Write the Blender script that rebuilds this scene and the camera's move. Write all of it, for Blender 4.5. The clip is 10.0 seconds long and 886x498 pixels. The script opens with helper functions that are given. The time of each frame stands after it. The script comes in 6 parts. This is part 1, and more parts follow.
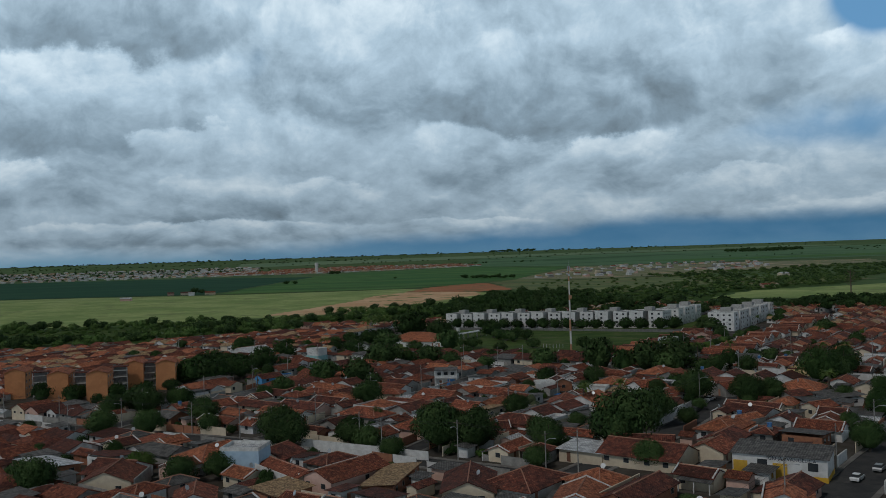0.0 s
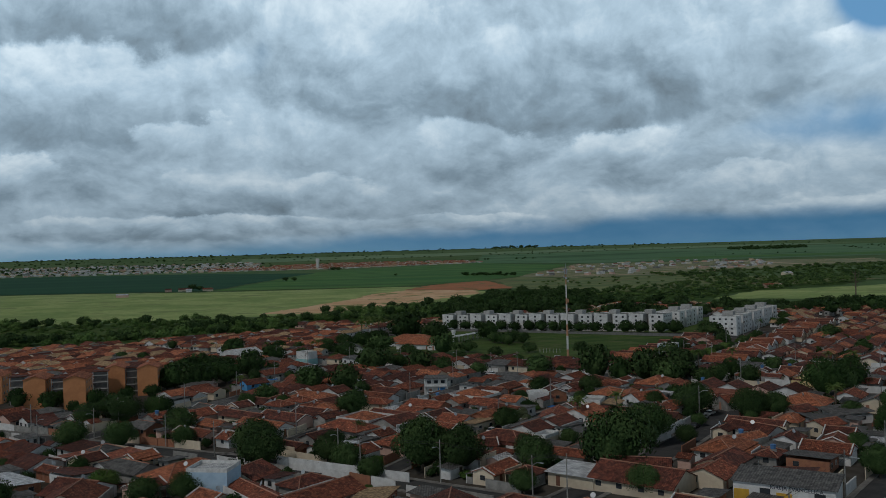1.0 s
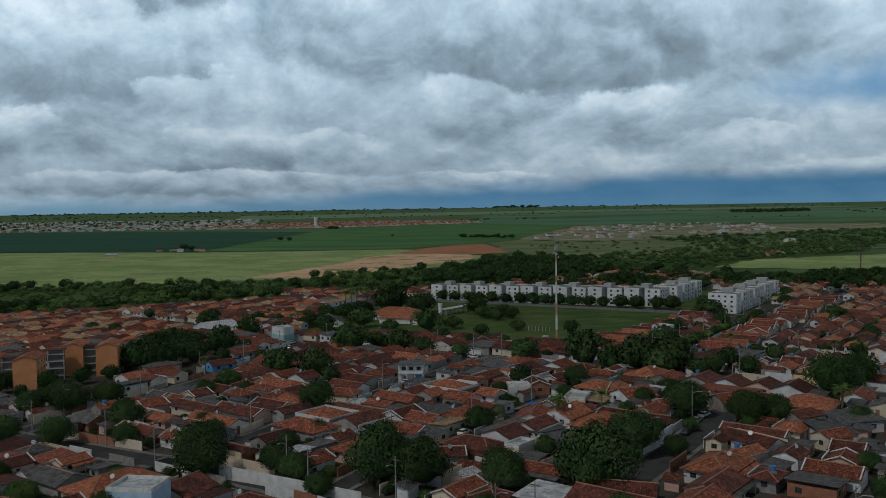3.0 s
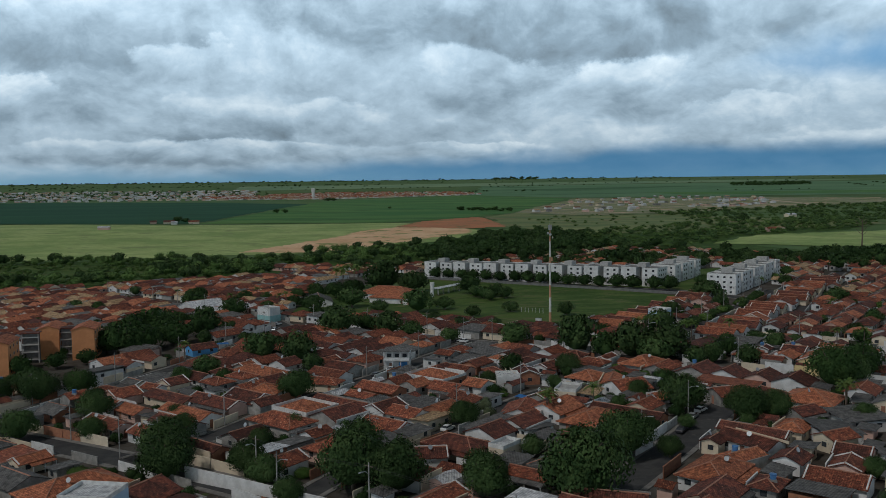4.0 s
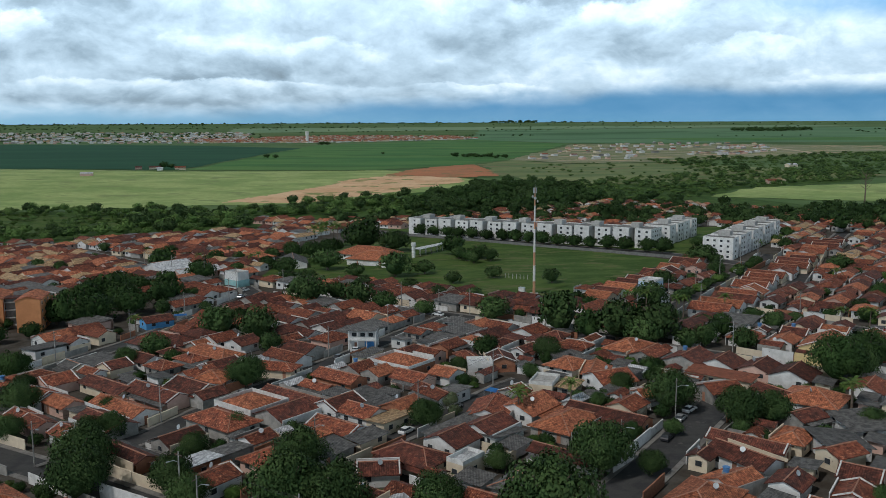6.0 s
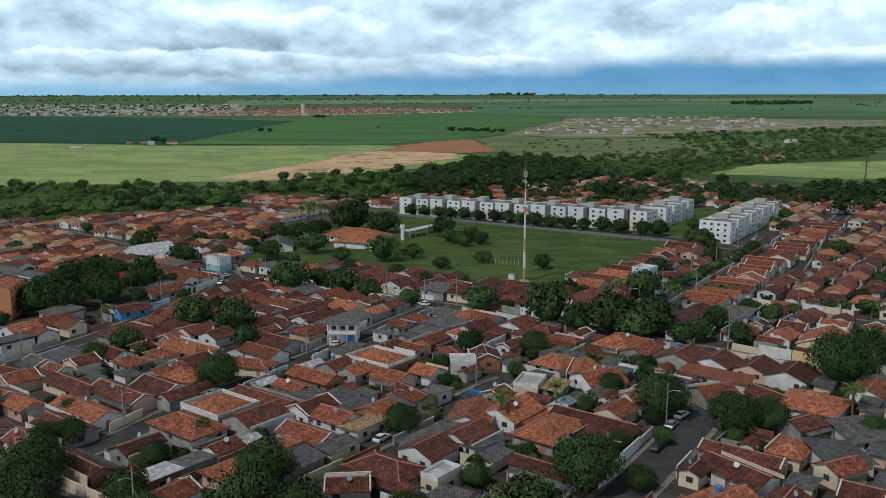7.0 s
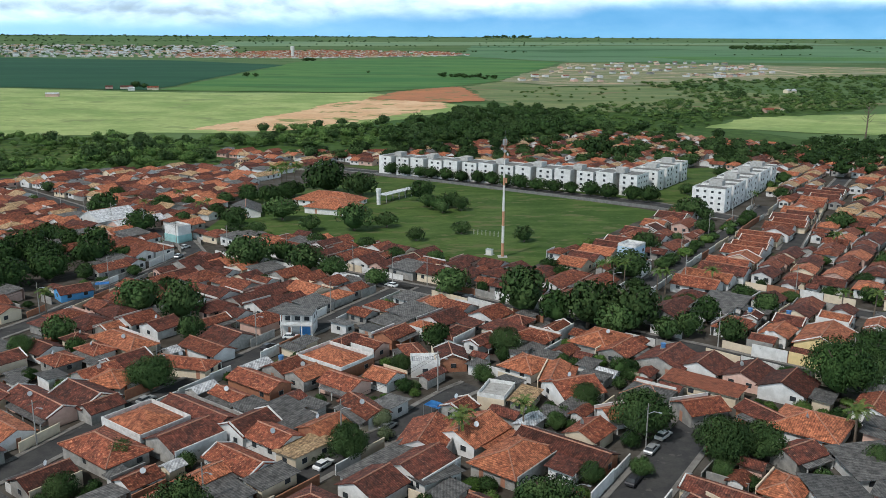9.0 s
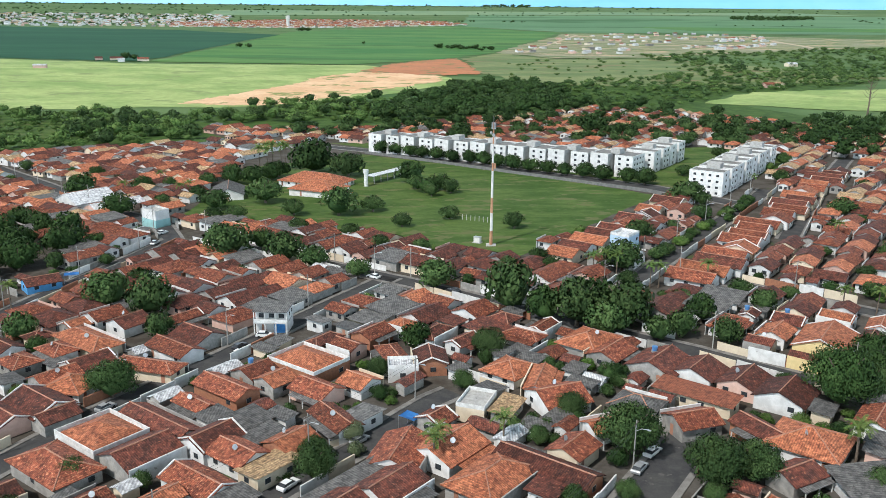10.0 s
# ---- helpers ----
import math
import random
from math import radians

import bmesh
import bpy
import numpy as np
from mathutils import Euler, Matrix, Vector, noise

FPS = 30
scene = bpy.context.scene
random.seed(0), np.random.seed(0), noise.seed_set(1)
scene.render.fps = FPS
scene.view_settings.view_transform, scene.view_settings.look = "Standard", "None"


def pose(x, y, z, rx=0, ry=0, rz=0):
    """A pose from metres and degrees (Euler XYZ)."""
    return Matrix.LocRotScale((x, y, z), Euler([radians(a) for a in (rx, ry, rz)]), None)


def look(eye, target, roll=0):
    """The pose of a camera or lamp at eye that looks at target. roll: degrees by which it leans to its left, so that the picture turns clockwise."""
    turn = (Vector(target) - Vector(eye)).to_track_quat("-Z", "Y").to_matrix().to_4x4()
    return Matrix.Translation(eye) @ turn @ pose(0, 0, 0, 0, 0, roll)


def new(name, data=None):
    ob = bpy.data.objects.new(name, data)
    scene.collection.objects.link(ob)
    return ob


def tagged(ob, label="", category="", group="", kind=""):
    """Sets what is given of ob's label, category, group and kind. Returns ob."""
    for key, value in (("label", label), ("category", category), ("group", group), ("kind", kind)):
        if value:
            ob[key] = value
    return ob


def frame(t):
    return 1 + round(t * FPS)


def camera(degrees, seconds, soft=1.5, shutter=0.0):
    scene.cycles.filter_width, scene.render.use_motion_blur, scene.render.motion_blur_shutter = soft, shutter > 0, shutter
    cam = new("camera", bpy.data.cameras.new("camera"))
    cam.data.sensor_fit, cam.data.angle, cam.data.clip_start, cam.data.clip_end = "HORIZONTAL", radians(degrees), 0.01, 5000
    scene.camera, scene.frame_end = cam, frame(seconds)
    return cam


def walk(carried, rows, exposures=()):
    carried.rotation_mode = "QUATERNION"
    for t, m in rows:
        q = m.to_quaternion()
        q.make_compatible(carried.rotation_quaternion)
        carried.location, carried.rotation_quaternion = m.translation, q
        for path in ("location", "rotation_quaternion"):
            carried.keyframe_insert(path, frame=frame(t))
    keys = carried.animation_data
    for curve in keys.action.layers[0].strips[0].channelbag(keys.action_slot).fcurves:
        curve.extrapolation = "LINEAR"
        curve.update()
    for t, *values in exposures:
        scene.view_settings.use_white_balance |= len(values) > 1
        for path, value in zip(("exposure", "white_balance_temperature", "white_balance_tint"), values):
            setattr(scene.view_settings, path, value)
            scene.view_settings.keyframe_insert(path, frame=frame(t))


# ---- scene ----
cam = camera(54.3, 10.0, 0.75)
PATH = [
    (0, (1.722, -0.061, 42.736), (1.692, 1.939, 42.753), -1.9),
    (0.5, (3.833, 6.151, 43.91), (3.798, 8.151, 43.924), -1.7),
    (1, (5.842, 12.01, 45.396), (5.805, 14.01, 45.403), -1.6),
    (1.5, (7.847, 17.853, 46.995), (7.807, 19.853, 46.992), -1.4),
    (2, (9.747, 23.74, 48.435), (9.705, 25.74, 48.41), -1.3),
    (2.5, (11.667, 29.458, 49.998), (11.624, 31.456, 49.941), -1.1),
    (4, (17.065, 47.586, 54.428), (17.022, 49.579, 54.27), -0.7),
    (4.5, (18.793, 53.735, 55.927), (18.751, 55.725, 55.736), -0.6),
    (5, (20.752, 59.927, 57.442), (20.711, 61.914, 57.219), -0.5),
    (5.5, (22.714, 66.093, 58.895), (22.673, 68.076, 58.638), -0.4),
    (7, (28.289, 83.611, 63.544), (28.254, 85.579, 63.191), -0.1),
    (7.5, (30.293, 89.595, 65.087), (30.259, 91.558, 64.702), -0.1),
    (8, (31.987, 95.495, 66.555), (31.956, 97.45, 66.138), 0.0),
    (8.5, (33.728, 101.452, 68.023), (33.701, 103.4, 67.573), 0.1),
    (9, (35.38, 107.446, 69.518), (35.358, 109.387, 69.037), 0.3),
    (9.5, (37.152, 113.404, 71.007), (37.134, 115.337, 70.494), 0.4),
    (10, (39.137, 119.611, 72.329), (39.12, 121.535, 71.782), 0.5),
]
EXPOSURES = [(0.0, -2.0), (2.5, -1.98), (4.5, -1.45), (5.5, -1.12), (7.5, -0.82), (9.0, -0.26), (10.0, 0.32)]
walk(cam, [(t, look(eye, target, roll)) for t, eye, target, roll in PATH], EXPOSURES)

# ---- sky, sun ----
SUN_EL, SUN_AZ = 52.0, 222.0          # degrees above the horizon; clockwise from +y
world = bpy.data.worlds.new("sky")
scene.world = world
world.use_nodes = True


def graph(tree):
    """Short builders for a node tree: node(type, settings), math ops and links."""
    def node(kind, **settings):
        n = tree.nodes.new(kind)
        for key, value in settings.items():
            if key in ("operation", "blend_type", "data_type", "noise_dimensions", "sky_type"):
                if key == "operation":
                    n.operation = value
                elif key == "blend_type":
                    n.blend_type = value
                elif key == "data_type":
                    n.data_type = value
                elif key == "noise_dimensions":
                    n.noise_dimensions = value
                else:
                    n.sky_type = value
            else:
                n.inputs[key].default_value = value
        return n

    def put(value, socket):
        if isinstance(value, bpy.types.NodeSocket):
            tree.links.new(value, socket)
        else:
            socket.default_value = value

    def op(kind, a, b=0.0, c=0.0, clamp=False):
        n = node("ShaderNodeMath", operation=kind)
        n.use_clamp = clamp
        for i, value in enumerate((a, b, c)):
            put(value, n.inputs[i])
        return n.outputs[0]

    def mix(f, a, b, how="MIX"):
        n = node("ShaderNodeMix", data_type="RGBA", blend_type=how)
        put(f, n.inputs[0])
        for value, socket in ((a, n.inputs[6]), (b, n.inputs[7])):
            put((*value, 1.0) if isinstance(value, tuple) and len(value) == 3 else value, socket)
        return n.outputs[2]

    def ramp(value, low, high, to_low=0.0, to_high=1.0):
        n = node("ShaderNodeMapRange")
        n.interpolation_type = "SMOOTHSTEP"
        for i, v in enumerate((value, low, high, to_low, to_high)):
            put(v, n.inputs[i])
        return n.outputs[0]

    def noise_at(vector, scale, detail=4.0, rough=0.55, distort=0.0):
        n = node("ShaderNodeTexNoise", Scale=scale, Detail=detail, Roughness=rough, Distortion=distort)
        if vector is not None:
            tree.links.new(vector, n.inputs["Vector"])
        return n.outputs[0]
    return node, put, op, mix, ramp, noise_at


def build_sky():
    tree = world.node_tree
    node, put, op, mix, ramp, noise_at = graph(tree)
    sky = node("ShaderNodeTexSky", sky_type="NISHITA")
    sky.sun_disc, sky.sun_elevation, sky.sun_rotation = False, radians(SUN_EL), radians(SUN_AZ)
    way = node("ShaderNodeTexCoord").outputs["Generated"]
    split = node("ShaderNodeSeparateXYZ")
    tree.links.new(way, split.inputs[0])
    dx, dy, dz = split.outputs
    az, el = op("ARCTAN2", dx, dy), op("MAXIMUM", dz, 0.0)
    over = op("ADD", el, 0.16)

    def spot(shift_az, shift_el, seed):
        o = op("ADD", over, shift_el)
        p = node("ShaderNodeCombineXYZ")
        put(op("MULTIPLY", op("ADD", az, shift_az), 4.2), p.inputs[0])
        put(op("MULTIPLY", op("LOGARITHM", o, math.e), 1.75), p.inputs[1])
        put(seed, p.inputs[2])
        return p.outputs[0]

    def puffs(where):
        """Heaped, rounded lumps at several sizes."""
        bend = node("ShaderNodeTexNoise", Scale=1.6, Detail=5.0, Roughness=0.55)
        tree.links.new(where, bend.inputs["Vector"])
        off = node("ShaderNodeVectorMath", operation="SCALE")
        tree.links.new(bend.outputs["Color"], off.inputs[0])
        off.inputs["Scale"].default_value = 0.55
        add = node("ShaderNodeVectorMath", operation="ADD")
        tree.links.new(where, add.inputs[0])
        tree.links.new(off.outputs[0], add.inputs[1])
        cell = node("ShaderNodeTexVoronoi", Scale=2.3, Detail=5.0, Roughness=0.56, Lacunarity=2.1)
        cell.feature, cell.normalize = "SMOOTH_F1", True
        cell.inputs["Smoothness"].default_value = 0.7
        tree.links.new(add.outputs[0], cell.inputs["Vector"])
        return op("SUBTRACT", 1.0, cell.outputs["Distance"])

    big = noise_at(spot(0.0, 0.0, 2.3), 1.1, 3.0, 0.5, 0.3)
    fine = noise_at(spot(0.0, 0.0, 7.7), 2.4, 8.0, 0.50, 0.1)
    lump, lump_up = puffs(spot(0.0, 0.0, 4.1)), puffs(spot(0.010, 0.016, 4.1))
    dense = op("ADD", op("MULTIPLY", big, 0.6), op("MULTIPLY", fine, 0.4))

    def blob(a, e, wa, we):
        """A soft spot of the cloud cover round azimuth a and height e (radians)."""
        u = op("DIVIDE", op("SUBTRACT", az, a), wa)
        v = op("DIVIDE", op("SUBTRACT", el, e), we)
        r = op("ADD", op("MULTIPLY", u, u), op("MULTIPLY", v, v))
        return op("EXPONENT", op("MULTIPLY", r, -1.0))

    # gaps with blue sky
    gap = op("ADD", op("MULTIPLY", blob(0.475, 0.25, 0.06, 0.035), 1.9), op("ADD", op("MULTIPLY", blob(-0.26, 0.22, 0.08, 0.04), 0.45), op("MULTIPLY", blob(0.42, 0.12, 0.15, 0.05), 0.55)))
    gap = op("ADD", gap, op("MULTIPLY", blob(-0.2, 0.12, 0.5, 0.02), 0.15))

    lift = op("MULTIPLY", op("SUBTRACT", lump, lump_up), 1.7)
    light = op("ADD", op("ADD", 0.53, op("MULTIPLY", lift, 0.8)), op("MULTIPLY", op("SUBTRACT", dense, 0.5), 0.8))
    light = op("ADD", light, op("MULTIPLY", op("SUBTRACT", lump, 0.6), 0.3))
    # the large heaps: azimuth, height, half width, half height (degrees), weight, mean tone; lit on top, grey below
    heaps = (
        (-23.7, 15.4, 10.9, 3.0, 0.8, 0.42), (-23.7, 9.8, 7.5, 3.6, 0.9, 0.55), (-6.9, 13.1, 6.7, 4.3, 1.0, 0.6),
        (6.6, 11.1, 9.7, 3.7, 0.95, 0.44), (-17.9, 7.6, 3.0, 1.5, 0.6, 0.68), (11.3, 5.7, 4.1, 2.3, 0.8, 0.66),
        (-8.2, 4.2, 3.4, 1.2, 0.5, 0.68), (18.4, 4.1, 2.8, 1.1, 0.6, 0.70), (26.1, 12.2, 4.1, 1.8, 0.9, 0.86),
        (1.3, 6.5, 4.5, 2.3, 0.6, 0.56), (-27.5, 5.1, 4.5, 1.7, 0.7, 0.58), (-15.9, 4.0, 6.4, 1.6, 0.7, 0.46),
        (-17.0, 1.9, 13.5, 0.7, 0.7, 0.66), (1.3, 2.0, 4.1, 0.5, 0.6, 0.70), (24.2, 2.1, 6.7, 0.8, 0.7, 0.62),
        (17.8, 12.2, 6.4, 4.5, 0.6, 0.46),
    )
    warp = node("ShaderNodeTexNoise", Scale=2.6, Detail=8.0, Roughness=0.58)
    tree.links.new(spot(0.0, 0.0, 9.4), warp.inputs["Vector"])
    bent = node("ShaderNodeSeparateColor")
    tree.links.new(warp.outputs["Color"], bent.inputs[0])
    az_w = op("ADD", az, op("MULTIPLY", op("SUBTRACT", bent.outputs[0], 0.5), 0.16))
    el_w = op("ADD", el, op("MULTIPLY", op("SUBTRACT", bent.outputs[1], 0.5), op("ADD", 0.02, op("MULTIPLY", el, 0.42))))
    for a, e, wa, we, weight, tone_mid in heaps:
        u = op("DIVIDE", op("SUBTRACT", az_w, radians(a)), radians(wa))
        v = op("DIVIDE", op("SUBTRACT", el_w, radians(e)), radians(we))
        r = op("ADD", op("MULTIPLY", u, u), op("MULTIPLY", v, v))
        rim = ramp(v, -0.2, 0.7, 1.55, 1.08)      # crisp tops, soft bases
        body = op("MULTIPLY", ramp(r, 0.6, rim, 1.0, 0.0), weight)
        shade = op("ADD", tone_mid, op("MULTIPLY", ramp(v, -0.9, 1.0, -0.29, 0.26), 1.0))
        shade = op("ADD", shade, op("ADD", op("MULTIPLY", lift, 0.9), op("MULTIPLY", op("SUBTRACT", fine, 0.5), 0.5)))
        light = op("ADD", op("MULTIPLY", light, op("SUBTRACT", 1.0, body)), op("MULTIPLY", shade, body))
    light = op("MINIMUM", op("MAXIMUM", light, 0.05), 1.0)
    tone = node("ShaderNodeValToRGB")
    put(light, tone.inputs[0])
    stops = tone.color_ramp.elements
    stops[0].position, stops[0].color = 0.0, (0.32, 0.44, 0.54, 1)
    stops[1].position, stops[1].color = 1.0, (1.78, 2.06, 2.24, 1)
    for place, colour in ((0.3, (0.55, 0.77, 0.96, 1)), (0.6, (0.96, 1.28, 1.55, 1))):
        stop = stops.new(place)
        stop.color = colour
    clear = mix(1.0, sky.outputs[0], (0.075, 0.10, 0.125), "MULTIPLY")
    clear = mix(0.75, clear, (0.32, 0.78, 1.35))
    open_sky = ramp(op("ADD", op("MULTIPLY", gap, 0.62), op("SUBTRACT", 0.5, dense)), 0.16, 0.5)
    cover = mix(open_sky, tone.outputs[0], clear)
    # rain veil low over the horizon, deepest ahead and to the right
    veil_top = op("ADD", 0.012, op("MULTIPLY", ramp(az, -0.35, 0.25), 0.020))
    veil_top = op("ADD", veil_top, op("MULTIPLY", op("SUBTRACT", fine, 0.5), 0.03))
    veil = ramp(op("SUBTRACT", veil_top, el), -0.014, 0.010)
    front = ramp(op("ABSOLUTE", az), 0.9, 1.4, 1.0, 0.3)
    low = mix(ramp(az, -0.5, 0.1), (0.42, 0.84, 1.20), (0.13, 0.48, 0.90))
    low = mix(ramp(el, 0.0, 0.016, 0.35, 0.0), low, (0.26, 0.68, 1.02))
    cover = mix(op("MULTIPLY", veil, op("MULTIPLY", front, 0.9)), cover, low)
    # brighter higher up, dull low down; unseen sky overhead darkened to dim the town
    thick = node("ShaderNodeCombineColor")
    for i in range(3):
        put(op("MULTIPLY", ramp(el, 0.29, 0.50, 1.2, 0.07), ramp(el, 0.02, 0.20, 0.97, 1.50)), thick.inputs[i])
    cover = mix(1.0, cover, thick.outputs[0], "MULTIPLY")
    back = node("ShaderNodeBackground", Strength=1.0)
    put(cover, back.inputs[0])
    out = [n for n in tree.nodes if n.type == "OUTPUT_WORLD"][0]
    for n in [n for n in tree.nodes if n.type == "BACKGROUND" and n != back]:
        tree.nodes.remove(n)
    tree.links.new(back.outputs[0], out.inputs[0])


build_sky()
sun_lamp = bpy.data.lights.new("sun", "SUN")
sun_lamp.energy, sun_lamp.angle, sun_lamp.color = 3.7, radians(3.0), (1.0, 0.985, 0.96)
sun = new("sun", sun_lamp)
sun.matrix_world = pose(0, 0, 300, 90 - SUN_EL, 0, 180 - SUN_AZ)

# ---- materials ----


def surface(name, a, b, size=1.0, rough=0.85, bump=0.3, grain=0.25, spread=0.0, metal=0.0, speck=None, ribs=0.0, rib_size=0.3, world_space=False, low=0.35, high=0.65, streak=1.0, tiles=0.30):
    """Colour a to b in patches of about `size` metres, fine grain, an object-wise spread, specks, ribs along x."""
    m = bpy.data.materials.new(name)
    m.use_nodes = True
    tree = m.node_tree
    node, put, op, mix, ramp, noise_at = graph(tree)
    bsdf = tree.nodes["Principled BSDF"]
    if world_space:
        where = node("ShaderNodeNewGeometry").outputs["Position"]
        if streak != 1.0:
            drawn = node("ShaderNodeMapping")
            drawn.inputs["Scale"].default_value = (1.0 / streak, 1.0, 1.0)
            drawn.inputs["Rotation"].default_value = (0, 0, radians(12))
            tree.links.new(where, drawn.inputs["Vector"])
            where = drawn.outputs[0]
    else:
        where = node("ShaderNodeTexCoord").outputs["Object"]
        pick = node("ShaderNodeObjectInfo").outputs["Random"]
        moved = node("ShaderNodeVectorMath", operation="ADD")
        tree.links.new(where, moved.inputs[0])
        far = node("ShaderNodeCombineXYZ")
        put(op("MULTIPLY", pick, 90.0), far.inputs[2])
        tree.links.new(far.outputs[0], moved.inputs[1])
        flat = where
        where = moved.outputs[0]
    patch = noise_at(where, 1.0 / size, 5.0, 0.6, 0.2)
    fine = noise_at(where, 9.0 / size, 4.0, 0.65)
    colour = mix(ramp(patch, low, high), a, b)
    colour = mix(1.0, colour, mix(fine, (1 - grain,) * 3, (1 + grain,) * 3), "MULTIPLY")
    if speck:
        colour = mix(ramp(noise_at(where, speck[1], 3.0, 0.7), speck[2], speck[2] + 0.06), colour, speck[0])
    if spread:
        shade = op("ADD", 1 - spread, op("MULTIPLY", pick, 2 * spread))
        tint = node("ShaderNodeCombineColor")
        for i in range(3):
            put(shade, tint.inputs[i])
        colour = mix(1.0, colour, tint.outputs[0], "MULTIPLY")
    put(colour, bsdf.inputs["Base Color"])
    put(rough, bsdf.inputs["Roughness"])
    put(metal, bsdf.inputs["Metallic"])
    bsdf.inputs["Specular IOR Level"].default_value = 0.06 if world_space else 0.3
    height = fine
    if ribs:
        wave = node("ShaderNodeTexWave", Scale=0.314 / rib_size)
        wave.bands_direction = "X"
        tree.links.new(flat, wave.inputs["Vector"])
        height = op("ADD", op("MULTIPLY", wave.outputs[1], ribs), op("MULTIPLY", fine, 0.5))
        # shade of the ribs put into the colour: dark stripes on the same wave
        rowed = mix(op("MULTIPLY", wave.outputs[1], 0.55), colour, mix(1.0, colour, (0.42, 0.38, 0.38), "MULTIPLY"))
        # each tile of a row has its own tone
        cut = node("ShaderNodeVectorMath", operation="DIVIDE")
        tree.links.new(where, cut.inputs[0])
        cut.inputs[1].default_value = (rib_size * 0.75, 0.34, 90.0)
        whole = node("ShaderNodeVectorMath", operation="FLOOR")
        tree.links.new(cut.outputs[0], whole.inputs[0])
        one = node("ShaderNodeTexWhiteNoise")
        tree.links.new(whole.outputs[0], one.inputs["Vector"])
        tone = node("ShaderNodeCombineColor")
        for i in range(3):
            put(op("ADD", 1 - tiles, op("MULTIPLY", one.outputs["Value"], 2 * tiles)), tone.inputs[i])
        rowed = mix(1.0, rowed, tone.outputs[0], "MULTIPLY")
        worn = ramp(noise_at(where, 1.9 / size, 6.0, 0.72), 0.44, 0.58)
        put(mix(op("MULTIPLY", worn, 0.72), rowed, mix(1.0, rowed, (0.33, 0.34, 0.36), "MULTIPLY")), bsdf.inputs["Base Color"])
    relief = node("ShaderNodeBump", Strength=bump, Distance=0.06)
    put(height, relief.inputs["Height"])
    tree.links.new(relief.outputs[0], bsdf.inputs["Normal"])
    return m


ROOF = {
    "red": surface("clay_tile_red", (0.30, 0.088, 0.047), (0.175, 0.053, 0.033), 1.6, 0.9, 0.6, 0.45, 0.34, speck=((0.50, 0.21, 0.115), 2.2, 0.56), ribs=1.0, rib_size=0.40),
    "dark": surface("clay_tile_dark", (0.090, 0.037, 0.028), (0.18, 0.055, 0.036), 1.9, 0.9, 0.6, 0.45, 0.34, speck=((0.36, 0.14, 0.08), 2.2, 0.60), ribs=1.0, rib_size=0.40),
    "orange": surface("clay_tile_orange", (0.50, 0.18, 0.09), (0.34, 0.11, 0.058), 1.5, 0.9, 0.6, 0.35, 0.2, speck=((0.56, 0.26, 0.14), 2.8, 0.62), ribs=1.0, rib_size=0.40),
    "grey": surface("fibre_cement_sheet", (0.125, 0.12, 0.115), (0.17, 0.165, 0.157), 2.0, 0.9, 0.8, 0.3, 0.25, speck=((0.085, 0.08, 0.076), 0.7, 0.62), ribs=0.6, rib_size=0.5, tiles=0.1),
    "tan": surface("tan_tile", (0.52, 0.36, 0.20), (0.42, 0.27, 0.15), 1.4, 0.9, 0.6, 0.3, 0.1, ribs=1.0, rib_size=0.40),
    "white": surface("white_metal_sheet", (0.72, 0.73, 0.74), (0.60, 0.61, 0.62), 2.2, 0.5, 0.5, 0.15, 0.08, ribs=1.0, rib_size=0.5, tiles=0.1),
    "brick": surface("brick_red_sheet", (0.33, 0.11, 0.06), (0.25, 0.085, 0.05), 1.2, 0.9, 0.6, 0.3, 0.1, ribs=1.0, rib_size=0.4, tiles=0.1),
}
WALL = {
    "white": surface("white_render", (0.67, 0.66, 0.645), (0.54, 0.53, 0.515), 1.7, 0.85, 0.1, 0.14, 0.10, speck=((0.34, 0.33, 0.305), 0.7, 0.66)),
    "cream": surface("cream_render", (0.66, 0.56, 0.42), (0.58, 0.48, 0.36), 1.7, 0.85, 0.1, 0.12, 0.1, speck=((0.36, 0.31, 0.25), 0.7, 0.70)),
    "pink": surface("salmon_render", (0.60, 0.40, 0.33), (0.52, 0.34, 0.28), 1.7, 0.85, 0.1, 0.12, 0.1),
    "grey": surface("bare_cement_render", (0.33, 0.315, 0.29), (0.22, 0.212, 0.2), 1.5, 0.9, 0.2, 0.2, 0.15, speck=((0.17, 0.16, 0.15), 0.8, 0.66)),
    "blue": surface("pale_blue_render", (0.42, 0.55, 0.66), (0.36, 0.48, 0.6), 1.6, 0.85, 0.1, 0.12, 0.08),
    "azure": surface("bright_blue_render", (0.10, 0.33, 0.62), (0.08, 0.27, 0.52), 1.6, 0.8, 0.1, 0.12, 0.03),
    "brick": surface("bare_brick", (0.36, 0.16, 0.09), (0.28, 0.12, 0.075), 0.7, 0.9, 0.4, 0.35, 0.1),
    "yellow": surface("yellow_render", (0.70, 0.55, 0.28), (0.62, 0.48, 0.24), 1.6, 0.85, 0.1, 0.12, 0.05),
    "orange": surface("orange_render", (0.58, 0.25, 0.11), (0.50, 0.21, 0.09), 2.5, 0.85, 0.1, 0.12, 0.04),
    "turquoise": surface("turquoise_render", (0.30, 0.52, 0.52), (0.25, 0.44, 0.44), 1.5, 0.85, 0.1, 0.12, 0.04),
}
TRIM = surface("white_trim", (0.68, 0.67, 0.65), (0.50, 0.49, 0.47), 0.9, 0.85, 0.1, 0.15, 0.05)
MORTAR = surface("ridge_mortar", (0.30, 0.13, 0.085), (0.40, 0.22, 0.15), 0.6, 0.9, 0.2, 0.2, 0.15)
